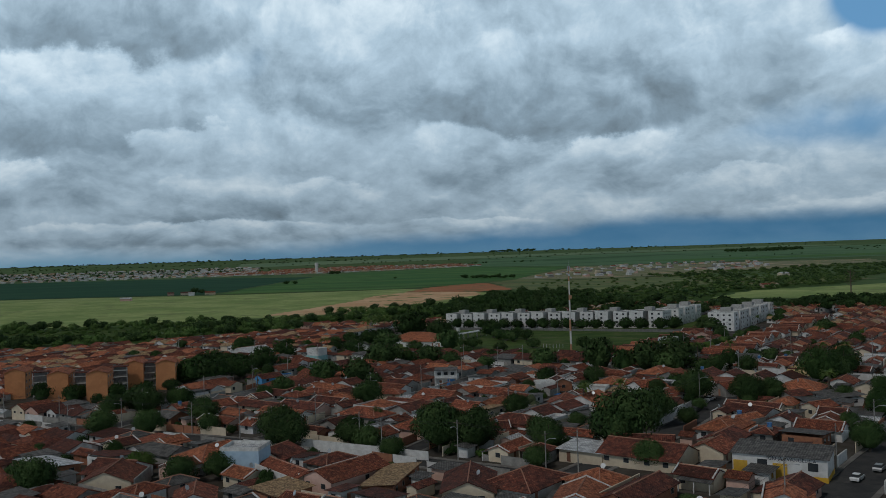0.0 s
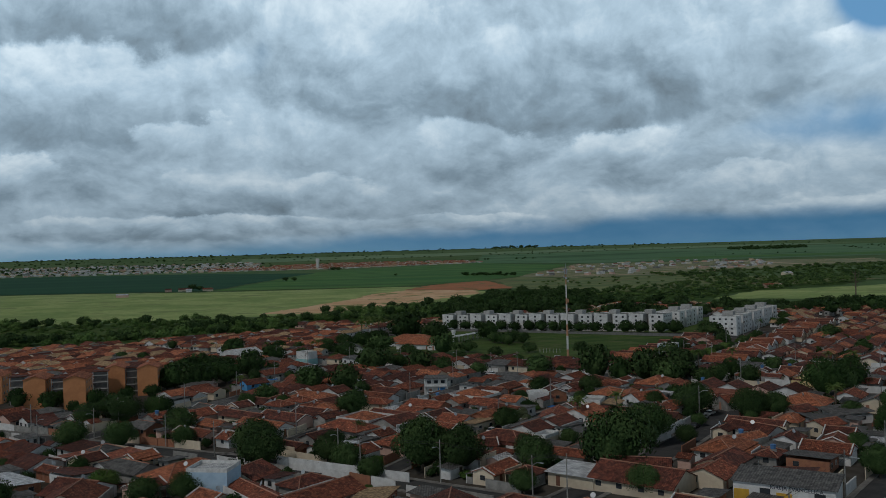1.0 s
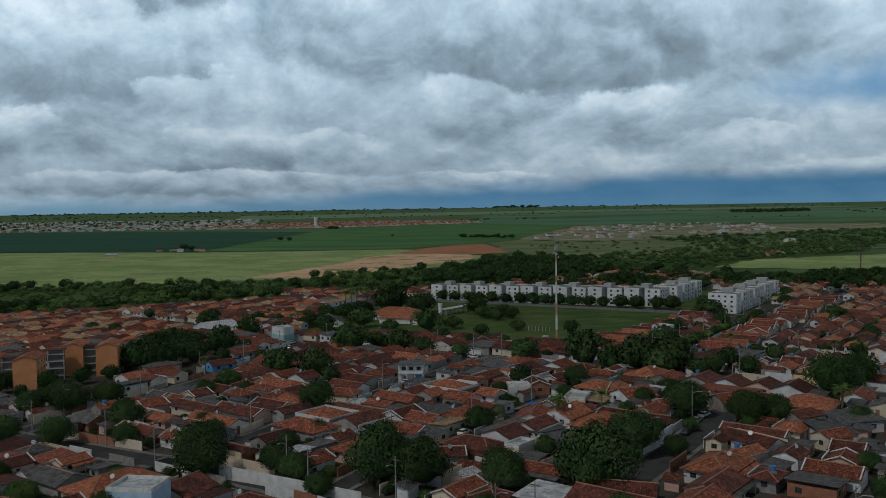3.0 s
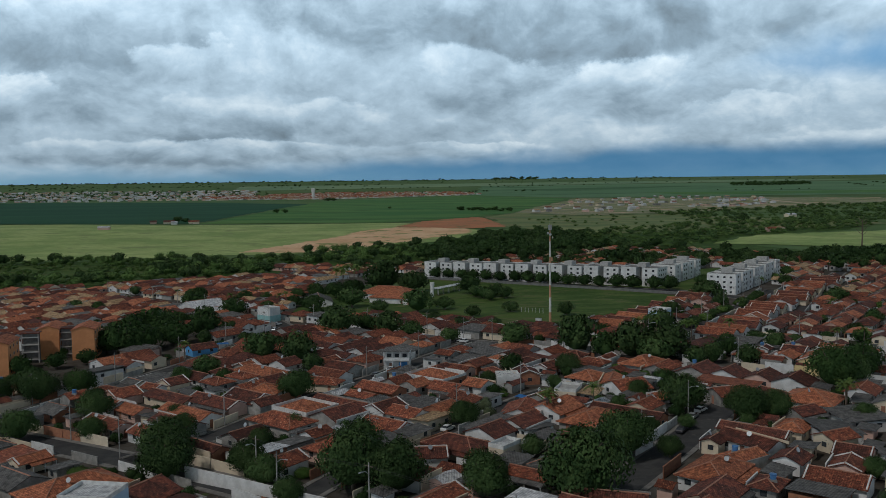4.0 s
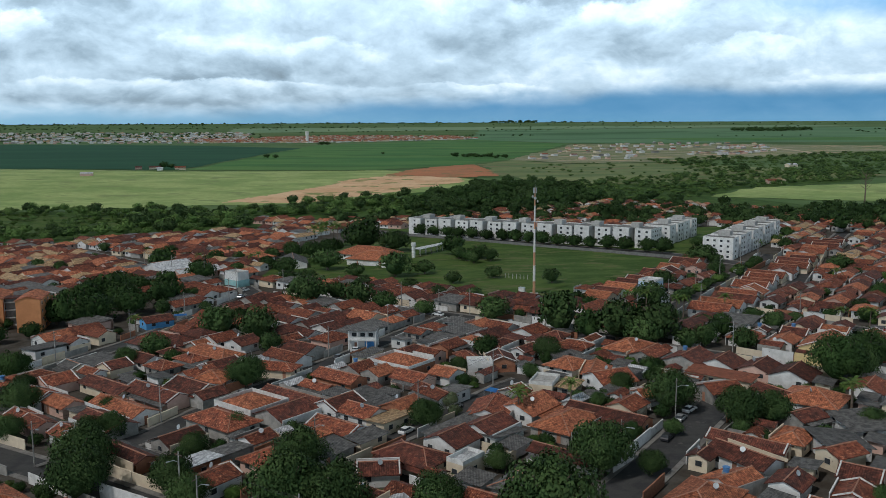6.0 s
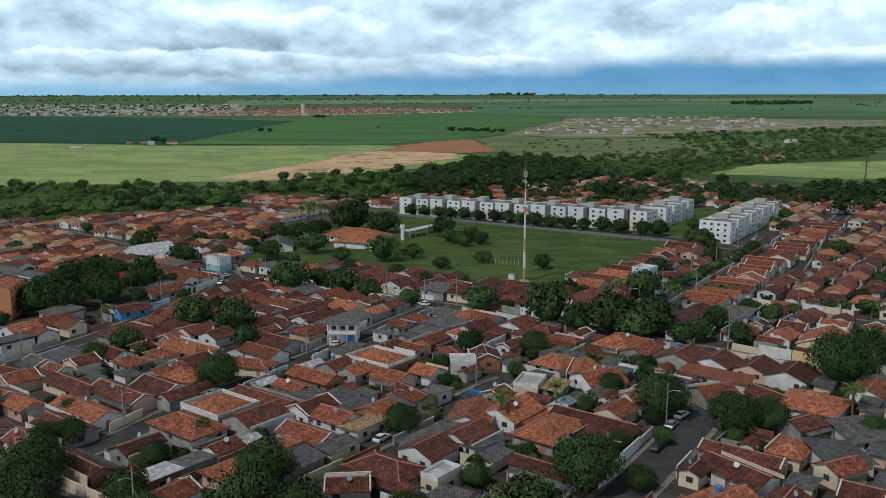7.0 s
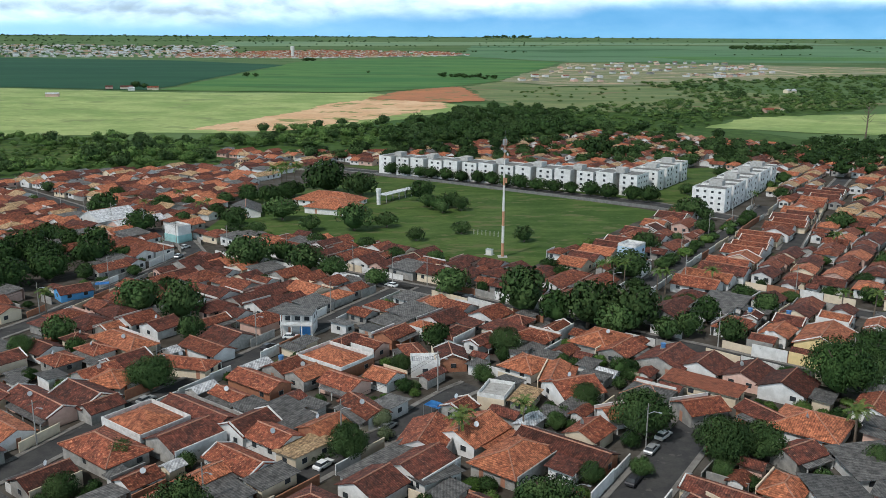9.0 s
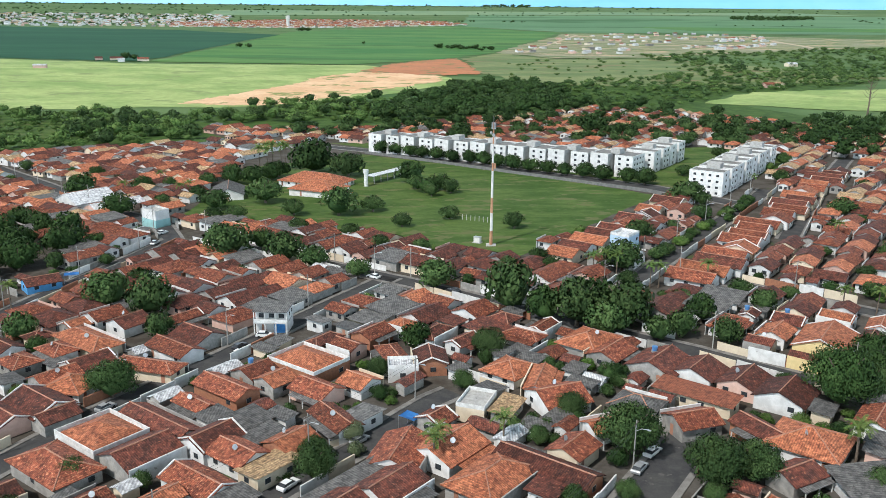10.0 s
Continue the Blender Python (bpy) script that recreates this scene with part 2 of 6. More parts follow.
CONCRETE = surface("concrete", (0.42, 0.41, 0.39), (0.31, 0.30, 0.285), 1.1, 0.9, 0.2, 0.2, 0.08, speck=((0.2, 0.19, 0.18), 0.9, 0.66))
DARK_CONCRETE = surface("dark_concrete", (0.13, 0.13, 0.125), (0.19, 0.185, 0.175), 1.5, 0.9, 0.2, 0.2, 0.08)
GLASS = surface("dark_window_glass", (0.03, 0.035, 0.04), (0.05, 0.055, 0.06), 2.0, 0.15, 0.0, 0.05)
DOOR = surface("painted_metal_door", (0.30, 0.14, 0.09), (0.24, 0.12, 0.08), 0.6, 0.6, 0.1, 0.15, 0.5)
GATE = surface("grey_gate", (0.45, 0.46, 0.47), (0.36, 0.37, 0.38), 0.6, 0.5, 0.1, 0.15, 0.3)
BARK = surface("bark", (0.10, 0.075, 0.055), (0.16, 0.125, 0.095), 0.4, 0.95, 0.5, 0.3)
ASPHALT = surface("asphalt", (0.05, 0.05, 0.052), (0.07, 0.069, 0.067), 3.5, 0.9, 0.2, 0.25, world_space=True, speck=((0.10, 0.095, 0.09), 0.35, 0.64))
PAVING = surface("pavement_concrete", (0.22, 0.21, 0.195), (0.15, 0.14, 0.13), 2.0, 0.9, 0.2, 0.2, world_space=True)
GALV = surface("galvanised_steel", (0.45, 0.46, 0.47), (0.38, 0.39, 0.40), 0.8, 0.45, 0.05, 0.1, 0.0, 0.6)
PAINT_WHITE = surface("tower_paint_white", (0.64, 0.62, 0.59), (0.54, 0.52, 0.49), 2.0, 0.6, 0.05, 0.1)
PAINT_ORANGE = surface("tower_paint_orange", (0.46, 0.24, 0.14), (0.38, 0.19, 0.11), 2.0, 0.6, 0.05, 0.1)
BLUE_TARP = surface("blue_tarpaulin", (0.05, 0.22, 0.55), (0.07, 0.28, 0.62), 0.8, 0.5, 0.2, 0.15)
RUBBER = surface("rubber", (0.02, 0.02, 0.02), (0.03, 0.03, 0.03), 0.3, 0.8, 0.0, 0.1)


def leaves(name, a, b, c):
    m = bpy.data.materials.new(name)
    m.use_nodes = True
    tree = m.node_tree
    node, put, op, mix, ramp, noise_at = graph(tree)
    bsdf = tree.nodes["Principled BSDF"]
    geo = node("ShaderNodeNewGeometry")
    pick = node("ShaderNodeObjectInfo").outputs["Random"]
    colour = mix(geo.outputs["Random Per Island"], a, b)
    colour = mix(ramp(noise_at(geo.outputs["Position"], 0.22, 3.0), 0.4, 0.65), colour, mix(geo.outputs["Random Per Island"], b, c))
    shade = node("ShaderNodeCombineColor")
    for i in range(3):
        put(op("ADD", 0.75, op("MULTIPLY", pick, 0.5)), shade.inputs[i])
    put(mix(1.0, colour, shade.outputs[0], "MULTIPLY"), bsdf.inputs["Base Color"])
    put(0.8, bsdf.inputs["Roughness"])
    bsdf.inputs["Specular IOR Level"].default_value = 0.12
    return m


LEAF = leaves("tree_leaves", (0.017, 0.038, 0.012), (0.042, 0.080, 0.024), (0.078, 0.122, 0.042))
LEAF_DARK = leaves("dark_tree_leaves", (0.011, 0.027, 0.008), (0.028, 0.060, 0.016), (0.052, 0.092, 0.027))
LEAF_LIGHT = leaves("light_bush_leaves", (0.040, 0.088, 0.018), (0.075, 0.135, 0.03), (0.115, 0.165, 0.05))
LEAF_DRY = leaves("greyish_leaves", (0.09, 0.12, 0.06), (0.14, 0.17, 0.09), (0.17, 0.2, 0.11))
LEAF_WOOD = leaves("woodland_leaves", (0.042, 0.082, 0.022), (0.09, 0.158, 0.042), (0.14, 0.20, 0.064))
FROND = leaves("palm_fronds", (0.05, 0.10, 0.025), (0.09, 0.15, 0.035), (0.14, 0.16, 0.05))

# ---- terrain ----


def ease(a, b, v):
    v = min(1.0, max(0.0, (v - a) / (b - a)))
    return v * v * (3 - 2 * v)


def ground_z(x, y):
    cx, cy = min(330, max(-260, x)), min(560, max(150, y))
    town = -3 + 0.022 * (cx - 50) - 0.010 * (cy - 300)
    valley = -11 + 0.004 * (cx - 50)
    far = -1 + 5 * ease(1100, 2600, y) + 56 * ease(2500, 5200, y)
    z = town + (valley - town) * ease(560, 760, y)
    return z + (far - z) * ease(760, 1150, y)


def mesh_object(name, verts, faces, material, parent=None, smooth=False):
    me = bpy.data.meshes.new(name)
    me.from_pydata(verts, [], faces)
    me.materials.append(material)
    if smooth:
        me.polygons.foreach_set("use_smooth", [True] * len(me.polygons))
    me.update()
    ob = new(name, me)
    if parent:
        ob.parent = parent
    return ob


def inside(x, y, poly):
    hit, j = False, len(poly) - 1
    for i in range(len(poly)):
        (xi, yi), (xj, yj) = poly[i], poly[j]
        if (yi > y) != (yj > y) and x < (xj - xi) * (y - yi) / (yj - yi) + xi:
            hit = not hit
        j = i
    return hit


def steps(*spans):
    out = []
    for a, b, s in spans:
        n = max(1, round((b - a) / s))
        out += [a + (b - a) * i / n for i in range(n)]
    return out + [spans[-1][1]]


# earth colour lowered to deepen the shade in the gaps between houses
EARTH = surface("town_earth", (0.055, 0.046, 0.037), (0.09, 0.082, 0.072), 6.0, 0.95, 0.3, 0.3, world_space=True, speck=((0.06, 0.08, 0.03), 0.10, 0.64))
MEADOW = surface("open_country", (0.06, 0.115, 0.04), (0.095, 0.145, 0.055), 120.0, 0.95, 0.2, 0.35, world_space=True, speck=((0.05, 0.10, 0.03), 0.02, 0.56), streak=4.0)
LAWN = surface("mown_grass", (0.040, 0.078, 0.018), (0.078, 0.118, 0.032), 9.0, 0.95, 0.3, 0.45, world_space=True, speck=((0.105, 0.115, 0.048), 0.16, 0.56), streak=2.2)
# yellowish grass, brightened in the colour for sun patches on the far fields
PASTURE = surface("light_pasture", (0.30, 0.36, 0.14), (0.19, 0.27, 0.09), 40.0, 0.95, 0.2, 0.4, world_space=True, speck=((0.19, 0.235, 0.095), 0.03, 0.58), streak=1.8)
# even dark green for the broad field on the left
FIELD_DARK = surface("dark_green_field", (0.016, 0.066, 0.034), (0.024, 0.082, 0.040), 120.0, 0.95, 0.2, 0.25, world_space=True, streak=4.0)
CROP_MID = surface("green_crop", (0.045, 0.135, 0.04), (0.09, 0.18, 0.05), 90.0, 0.95, 0.2, 0.35, world_space=True, speck=((0.05, 0.115, 0.035), 0.014, 0.56), streak=4.0)
# the two far crops carry distance haze in their colour: bluer and paler
CROP_FAR = surface("hazed_far_crop", (0.08, 0.165, 0.08), (0.11, 0.195, 0.10), 220.0, 0.95, 0.2, 0.25, world_space=True, speck=((0.05, 0.11, 0.05), 0.006, 0.56), streak=6.0)
CROP_PALE = surface("hazed_pale_crop", (0.13, 0.21, 0.12), (0.17, 0.24, 0.13), 300.0, 0.95, 0.2, 0.2, world_space=True)
SAND = surface("bare_sandy_soil", (0.62, 0.42, 0.26), (0.54, 0.33, 0.19), 26.0, 0.95, 0.2, 0.3, world_space=True, speck=((0.20, 0.22, 0.08), 0.05, 0.57), streak=1.5)
RED_EARTH = surface("bare_red_earth", (0.42, 0.17, 0.085), (0.33, 0.15, 0.08), 30.0, 0.95, 0.2, 0.3, world_space=True, speck=((0.16, 0.16, 0.07), 0.04, 0.57), streak=1.5)
BUILDING_SITE = surface("cleared_building_land", (0.24, 0.225, 0.15), (0.11, 0.16, 0.06), 34.0, 0.95, 0.2, 0.4, world_space=True, speck=((0.40, 0.29, 0.19), 0.03, 0.56), streak=2.5)
SCRUB = surface("scrub_grass", (0.10, 0.145, 0.058), (0.17, 0.195, 0.085), 36.0, 0.95, 0.2, 0.4, world_space=True, speck=((0.17, 0.15, 0.08), 0.03, 0.58), streak=3.0)
TRACK = surface("packed_dirt", (0.46, 0.37, 0.27), (0.36, 0.28, 0.20), 12.0, 0.95, 0.2, 0.3, world_space=True, speck=((0.2, 0.2, 0.1), 0.1, 0.62))
# green darkened in the colour itself for shade under the trees
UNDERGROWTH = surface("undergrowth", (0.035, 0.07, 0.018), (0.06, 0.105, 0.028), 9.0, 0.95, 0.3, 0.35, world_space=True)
CONCRETE_YARD = surface("yard_concrete", (0.30, 0.285, 0.26), (0.22, 0.205, 0.185), 2.5, 0.95, 0.2, 0.25, world_space=True, speck=((0.33, 0.20, 0.13), 0.25, 0.64))


def sheet():
    xs = steps((-4800, -900, 260), (-900, -320, 60), (-320, 420, 12), (420, 1000, 60), (1000, 4800, 260))
    ys = steps((-600, 100, 50), (100, 800, 12), (800, 1300, 35), (1300, 4950, 110))
    verts = [(x, y, ground_z(x, y)) for y in ys for x in xs]
    n = len(xs)
    faces = [(j * n + i, j * n + i + 1, j * n + n + i + 1, j * n + n + i) for j in range(len(ys) - 1) for i in range(n - 1)]
    ob = mesh_object("ground", verts, faces, MEADOW, smooth=True)
    tagged(ob, "gently rolling green open country reaching the horizon", "ground", kind="structure")


def plot(name, poly, material, lift, label, cell, ragged=0.0, category="field"):
    """A piece of ground cover with a slightly ragged edge, draped over the terrain."""
    rnd = random.Random(len(name) + int(abs(poly[0][0])))
    edge = []
    for i, (x, y) in enumerate(poly):
        u, v = poly[(i + 1) % len(poly)]
        n = max(1, int(math.hypot(u - x, v - y) / (cell * 0.5)))
        for k in range(n):
            w = ragged if k else 0.0
            edge.append((x + (u - x) * k / n + rnd.uniform(-w, w), y + (v - y) * k / n + rnd.uniform(-w, w)))
    bm = bmesh.new()
    bm.faces.new([bm.verts.new((x, y, 0)) for x, y in edge])
    x0, x1 = min(p[0] for p in edge), max(p[0] for p in edge)
    y0, y1 = min(p[1] for p in edge), max(p[1] for p in edge)
    for axis, a, b in ((0, x0, x1), (1, y0, y1)):
        at = a + cell
        while at < b:
            co, no = ((at, 0, 0), (1, 0, 0)) if axis == 0 else ((0, at, 0), (0, 1, 0))
            bmesh.ops.bisect_plane(bm, geom=bm.verts[:] + bm.edges[:] + bm.faces[:], plane_co=co, plane_no=no)
            at += cell
    bmesh.ops.triangulate(bm, faces=bm.faces[:])
    for v in bm.verts:
        v.co.z = ground_z(v.co.x, v.co.y) + lift
    bmesh.ops.recalc_face_normals(bm, faces=bm.faces[:])
    if sum(f.normal.z for f in bm.faces) < 0:
        bmesh.ops.reverse_faces(bm, faces=bm.faces[:])
    me = bpy.data.meshes.new(name)
    bm.to_mesh(me)
    bm.free()
    me.materials.append(material)
    return tagged(new(name, me), label, category, kind="structure")


sheet()
TOWN = [(-300, 60), (200, 60), (420, 300), (420, 520), (330, 640), (285, 745), (215, 815), (150, 838), (105, 790), (43, 757), (-15, 702), (-39, 697), (-128, 722), (-125, 685), (-95, 640), (-200, 600), (-330, 560)]
FIELD = [(57, 374), (124, 468), (67, 530), (-9, 585), (-62, 548), (-64, 440), (-12, 424)]
plot("town_ground", TOWN, EARTH, 0.06, "bare earth and worn paving between the town houses", 14, 2, "ground")
plot("playing_field", FIELD, LAWN, 0.12, "open mown grass field beside the houses", 12, 0.5, "grass field")
plot("apartment_grounds", [(-36, 634), (-2, 602), (70, 540), (128, 492), (146, 470), (208, 545), (192, 602), (142, 592), (100, 566), (20, 634)], LAWN, 0.1, "worn grass between the apartment blocks", 12, 1.0, "grass")
plot("pasture", [(-1500, 790), (-330, 800), (-110, 838), (-30, 900), (60, 1010), (-70, 1190), (-340, 1180), (-540, 1245), (-1500, 1300)], PASTURE, 0.3, "broad light green pasture beyond the trees", 40, 6)
plot("sandy_patch", [(-190, 846), (-110, 836), (-60, 900), (30, 1012), (24, 1075), (-60, 1090), (-100, 1040), (-112, 985), (-150, 920)], SAND, 0.5, "bare pale sandy soil patch", 10, 5.0)
plot("red_earth_patch", [(-64, 1092), (24, 1060), (70, 1080), (46, 1330), (5, 1300), (-40, 1200)], RED_EARTH, 0.55, "bare red earth patch", 12, 5)
plot("dark_crop_field", [(-1700, 1320), (-545, 1262), (-350, 1214), (-352, 1840), (-340, 2060), (-640, 2300), (-1200, 2480), (-2400, 2480)], FIELD_DARK, 0.6, "broad dark green field", 90, 4)
plot("green_crop_field", [(-340, 1215), (-80, 1195), (40, 1335), (100, 1470), (230, 2000), (310, 2330), (60, 2800), (-345, 2300)], CROP_MID, 0.6, "mid green crop field on a gentle slope", 80, 6)
plot("far_crop_field", [(60, 2820), (330, 2360), (900, 2380), (2400, 2500), (3400, 3300), (2600, 3900), (100, 3700)], CROP_FAR, 0.8, "distant green crop fields with haze tint in the colour", 160, 8)
plot("far_pale_field", [(-900, 3500), (200, 3750), (1800, 3950), (1600, 4150), (-1000, 4000)], CROP_PALE, 0.8, "distant green field, paled by haze in its colour", 160, 8)
plot("far_dark_field", [(700, 2560), (1900, 2620), (2100, 2900), (600, 2850)], CROP_MID, 1.2, "distant darker green crop strip", 120, 8)
plot("building_land", [(105, 1480), (180, 1350), (330, 1380), (515, 1530), (900, 1800), (1000, 2100), (700, 2220), (320, 2300), (230, 1960)], BUILDING_SITE, 0.7, "cleared land with new building plots", 60, 8)
plot("dry_meadow", [(95, 1030), (70, 1090), (50, 1330), (110, 1460), (180, 1340), (330, 1370), (520, 1060), (300, 985), (150, 985)], SCRUB, 0.5, "rough grassland with scattered scrub", 40, 8)
plot("bright_meadow", [(255, 868), (322, 945), (460, 975), (700, 990), (560, 900), (395, 822)], PASTURE, 0.5, "bright green strip of meadow between trees", 30, 5)
plot("valley_meadow", [(-420, 640), (-245, 640), (-205, 665), (-225, 735), (-330, 760), (-460, 740)], LAWN, 0.3, "green clearing in the valley", 24, 5)

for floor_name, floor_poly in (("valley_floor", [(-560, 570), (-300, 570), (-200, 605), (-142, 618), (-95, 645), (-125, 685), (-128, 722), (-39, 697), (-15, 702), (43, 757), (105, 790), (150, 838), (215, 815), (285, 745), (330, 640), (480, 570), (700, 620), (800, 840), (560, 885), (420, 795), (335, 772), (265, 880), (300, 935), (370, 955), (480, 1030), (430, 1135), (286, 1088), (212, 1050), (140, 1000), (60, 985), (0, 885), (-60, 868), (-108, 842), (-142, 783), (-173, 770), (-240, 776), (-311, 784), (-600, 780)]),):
    plot(floor_name, floor_poly, UNDERGROWTH, 0.2, "green undergrowth below the trees, its colour darkened for their shade", 24, 4, "undergrowth")

ROADS = {
    "avenue": (7.0, [(-180, 300), (-95, 250), (-54, 226), (-25, 207), (-3, 190), (30, 166)]),
    "side_street": (6.0, [(-54, 226), (-40, 245), (-30, 268), (-14, 294), (-4, 312), (8, 334), (22, 358)]),
    "hedge_lane": (5.0, [(-14, 199), (-3, 222), (11, 240), (24, 257), (31, 268), (36, 275), (40, 279)]),
    "lane": (7.5, [(22, 172), (44, 200), (60, 224), (74, 246), (83, 260)]),
    "gate_street": (6.0, [(-48, 406), (-10, 380), (30, 351), (66.5, 320.5), (94, 299.2), (112, 283.2), (148, 255), (198, 219)]),
    "plaza_street": (6.0, [(-110, 250), (-77, 326), (-62, 380), (-56, 404), (-66, 424), (-98, 455), (-145, 505), (-195, 556)]),
    "estate_street": (5.5, [(104, 352), (116, 350), (147, 322), (200, 282), (250, 245)]),
    "garden_street": (6.0, [(84, 340), (104, 372), (134, 418), (160, 458), (172, 478)]),
    "far_street": (6.0, [(150, 395), (188, 468), (214, 512), (236, 550)]),
    "apartment_road": (8.0, [(-40, 622), (-6, 597), (67, 533), (126, 485), (150, 452)]),
    "church_road": (9.0, [(40, 118), (68, 152), (86, 175), (110, 205), (140, 245)]),
}


def road(name, width, line, lift=0.14):
    pts = []
    for (x, y), (u, v) in zip(line, line[1:]):
        n = max(1, int(math.hypot(u - x, v - y) / 6))
        pts += [(x + (u - x) * k / n, y + (v - y) * k / n) for k in range(n)]
    pts.append(line[-1])
    for kind, half, up, material in (("pavement", width / 2 + 1.2, lift + 0.12, PAVING), ("road", width / 2, lift, ASPHALT)):
        verts, faces = [], []
        for i, (x, y) in enumerate(pts):
            a, b = pts[max(0, i - 1)], pts[min(len(pts) - 1, i + 1)]
            dx, dy = b[0] - a[0], b[1] - a[1]
            n = math.hypot(dx, dy)
            nx, ny = -dy / n, dx / n
            for s in ((-1, 1) if kind == "road" else (-1, -width / 2 / half, width / 2 / half, 1)):
                px, py = x + nx * s * half, y + ny * s * half
                verts.append((px, py, ground_z(px, py) + up))
            if i:
                if kind == "road":
                    k = 2 * i
                    faces.append((k - 2, k - 1, k + 1, k))
                else:
                    k = 4 * i
                    faces += [(k - 4, k - 3, k + 1, k), (k - 2, k - 1, k + 3, k + 2)]
        if kind == "pavement":
            me_top = len(verts)
            verts += [(x, y, z - 0.3) for x, y, z in verts]
            for i in range(1, len(pts)):
                k = 4 * i
                for c in range(4):
                    faces.append((k - 4 + c, k + c, k + c + me_top, k - 4 + c + me_top))
        ob = mesh_object(kind, verts, faces, material)
        tagged(ob, "grey worn asphalt street" if kind == "road" else "raised concrete pavement along the street", kind, kind="structure")


for road_name, (road_width, road_line) in ROADS.items():
    road(road_name, road_width, road_line)

# ---- building blocks ----


def part(name, bm, material, parent, label=""):
    me = bpy.data.meshes.new(name)
    bm.to_mesh(me)
    bm.free()
    me.materials.append(material)
    ob = new(name, me)
    ob.parent = parent
    if label:
        tagged(ob, label)
    return ob


def add_box(bm, x0, x1, y0, y1, z0, z1):
    v = [bm.verts.new((x, y, z)) for z in (z0, z1) for x, y in ((x0, y0), (x1, y0), (x1, y1), (x0, y1))]
    for f in ((3, 2, 1, 0), (4, 5, 6, 7), (0, 1, 5, 4), (1, 2, 6, 5), (2, 3, 7, 6), (3, 0, 4, 7)):
        bm.faces.new([v[i] for i in f])


def box(*sizes):
    bm = bmesh.new()
    add_box(bm, *sizes)
    return bm


def slab(bm, corners, thick):
    """A roof slope: a quad or triangle with thickness."""
    top = [bm.verts.new(c) for c in corners]
    low = [bm.verts.new((c[0], c[1], c[2] - thick)) for c in corners]
    n = len(top)
    bm.faces.new(top)
    bm.faces.new(low[::-1])
    for i in range(n):
        j = (i + 1) % n
        bm.faces.new((top[i], low[i], low[j], top[j]))


def tube(bm, points, radii, sides=8):
    rings = []
    for i, p in enumerate(points):
        a, b = Vector(points[max(0, i - 1)]), Vector(points[min(len(points) - 1, i + 1)])
        q = (b - a).to_track_quat("Z", "Y")
        rings.append([bm.verts.new(Vector(p) + q @ Vector((math.cos(t) * radii[i], math.sin(t) * radii[i], 0)))
                      for t in (2 * math.pi * k / sides for k in range(sides))])
    for r, s in zip(rings, rings[1:]):
        for k in range(sides):
            bm.faces.new((r[k], r[(k + 1) % sides], s[(k + 1) % sides], s[k]))
    bm.faces.new(rings[0][::-1])
    bm.faces.new(rings[-1])


SHARED = {}


def shared(name, mesh_name, make, material, parent, m, label=""):
    """A part whose mesh is made once and shared by all its repeats."""
    if mesh_name not in SHARED:
        bm = make()
        me = bpy.data.meshes.new(mesh_name)
        bm.to_mesh(me)
        bm.free()
        me.materials.append(material)
        SHARED[mesh_name] = me
    ob = new(name, SHARED[mesh_name])
    ob.parent = parent
    ob.matrix_basis = m
    if label:
        tagged(ob, label)
    return ob


def window_frame():
    """A framed window in one piece: the pane sits back inside the frame."""
    bm = bmesh.new()
    add_box(bm, -0.6, 0.6, -0.06, 0.05, -0.5, 0.5)
    bm.faces.ensure_lookup_table()
    front = min(bm.faces, key=lambda f: f.calc_center_median().y)
    bmesh.ops.inset_individual(bm, faces=[front], thickness=0.08)
    bmesh.ops.translate(bm, verts=front.verts[:], vec=(0, 0.045, 0))
    front.material_index = 1
    return bm


def add_window(parent, m, scale=1.0):
    ob = shared("window", "window_frame", window_frame, TRIM, parent, m @ Matrix.Diagonal((scale, 1, scale, 1)))
    if len(ob.data.materials) < 2:
        ob.data.materials.append(GLASS)
    shared("pane", "window_pane", lambda: box(-0.515, 0.515, -0.034, -0.019, -0.415, 0.415), GLASS, ob, Matrix())


RND = random.Random(11)
RIDGES = []      # a spot on each slope for tanks and dishes
TAKEN = []       # footprints: x, y, half length, half width, turn
WALL_PICK = ("white", "white", "white", "white", "cream", "cream", "grey", "grey", "grey", "pink", "brick")
ROOF_WORDS = {"red": "red clay tile", "dark": "weathered dark red clay tile", "orange": "bright orange clay tile", "grey": "grey fibre cement sheet",
              "tan": "tan tile", "white": "white metal sheet", "brick": "brick red sheet"}
WALL_WORDS = {"white": "white rendered", "cream": "cream rendered", "pink": "salmon rendered", "grey": "bare grey cement", "blue": "pale blue", "azure": "bright blue",
              "brick": "bare brick", "yellow": "yellow", "orange": "orange", "turquoise": "turquoise"}


def corners(x, y, hl, hw, turn):
    c, s = math.cos(radians(turn)), math.sin(radians(turn))
    return [(x + c * a - s * b, y + s * a + c * b) for a, b in ((-hl, -hw), (hl, -hw), (hl, hw), (-hl, hw))]


def clash(one, two):
    if math.hypot(one[0] - two[0], one[1] - two[1]) > one[2] + two[2] + one[3] + two[3]:
        return False
    p, q = corners(*one), corners(*two)
    for turn in (one[4], one[4] + 90, two[4], two[4] + 90):
        ax, ay = math.cos(radians(turn)), math.sin(radians(turn))
        a, b = [ax * x + ay * y for x, y in p], [ax * x + ay * y for x, y in q]
        if max(a) < min(b) or max(b) < min(a):
            return False
    return True


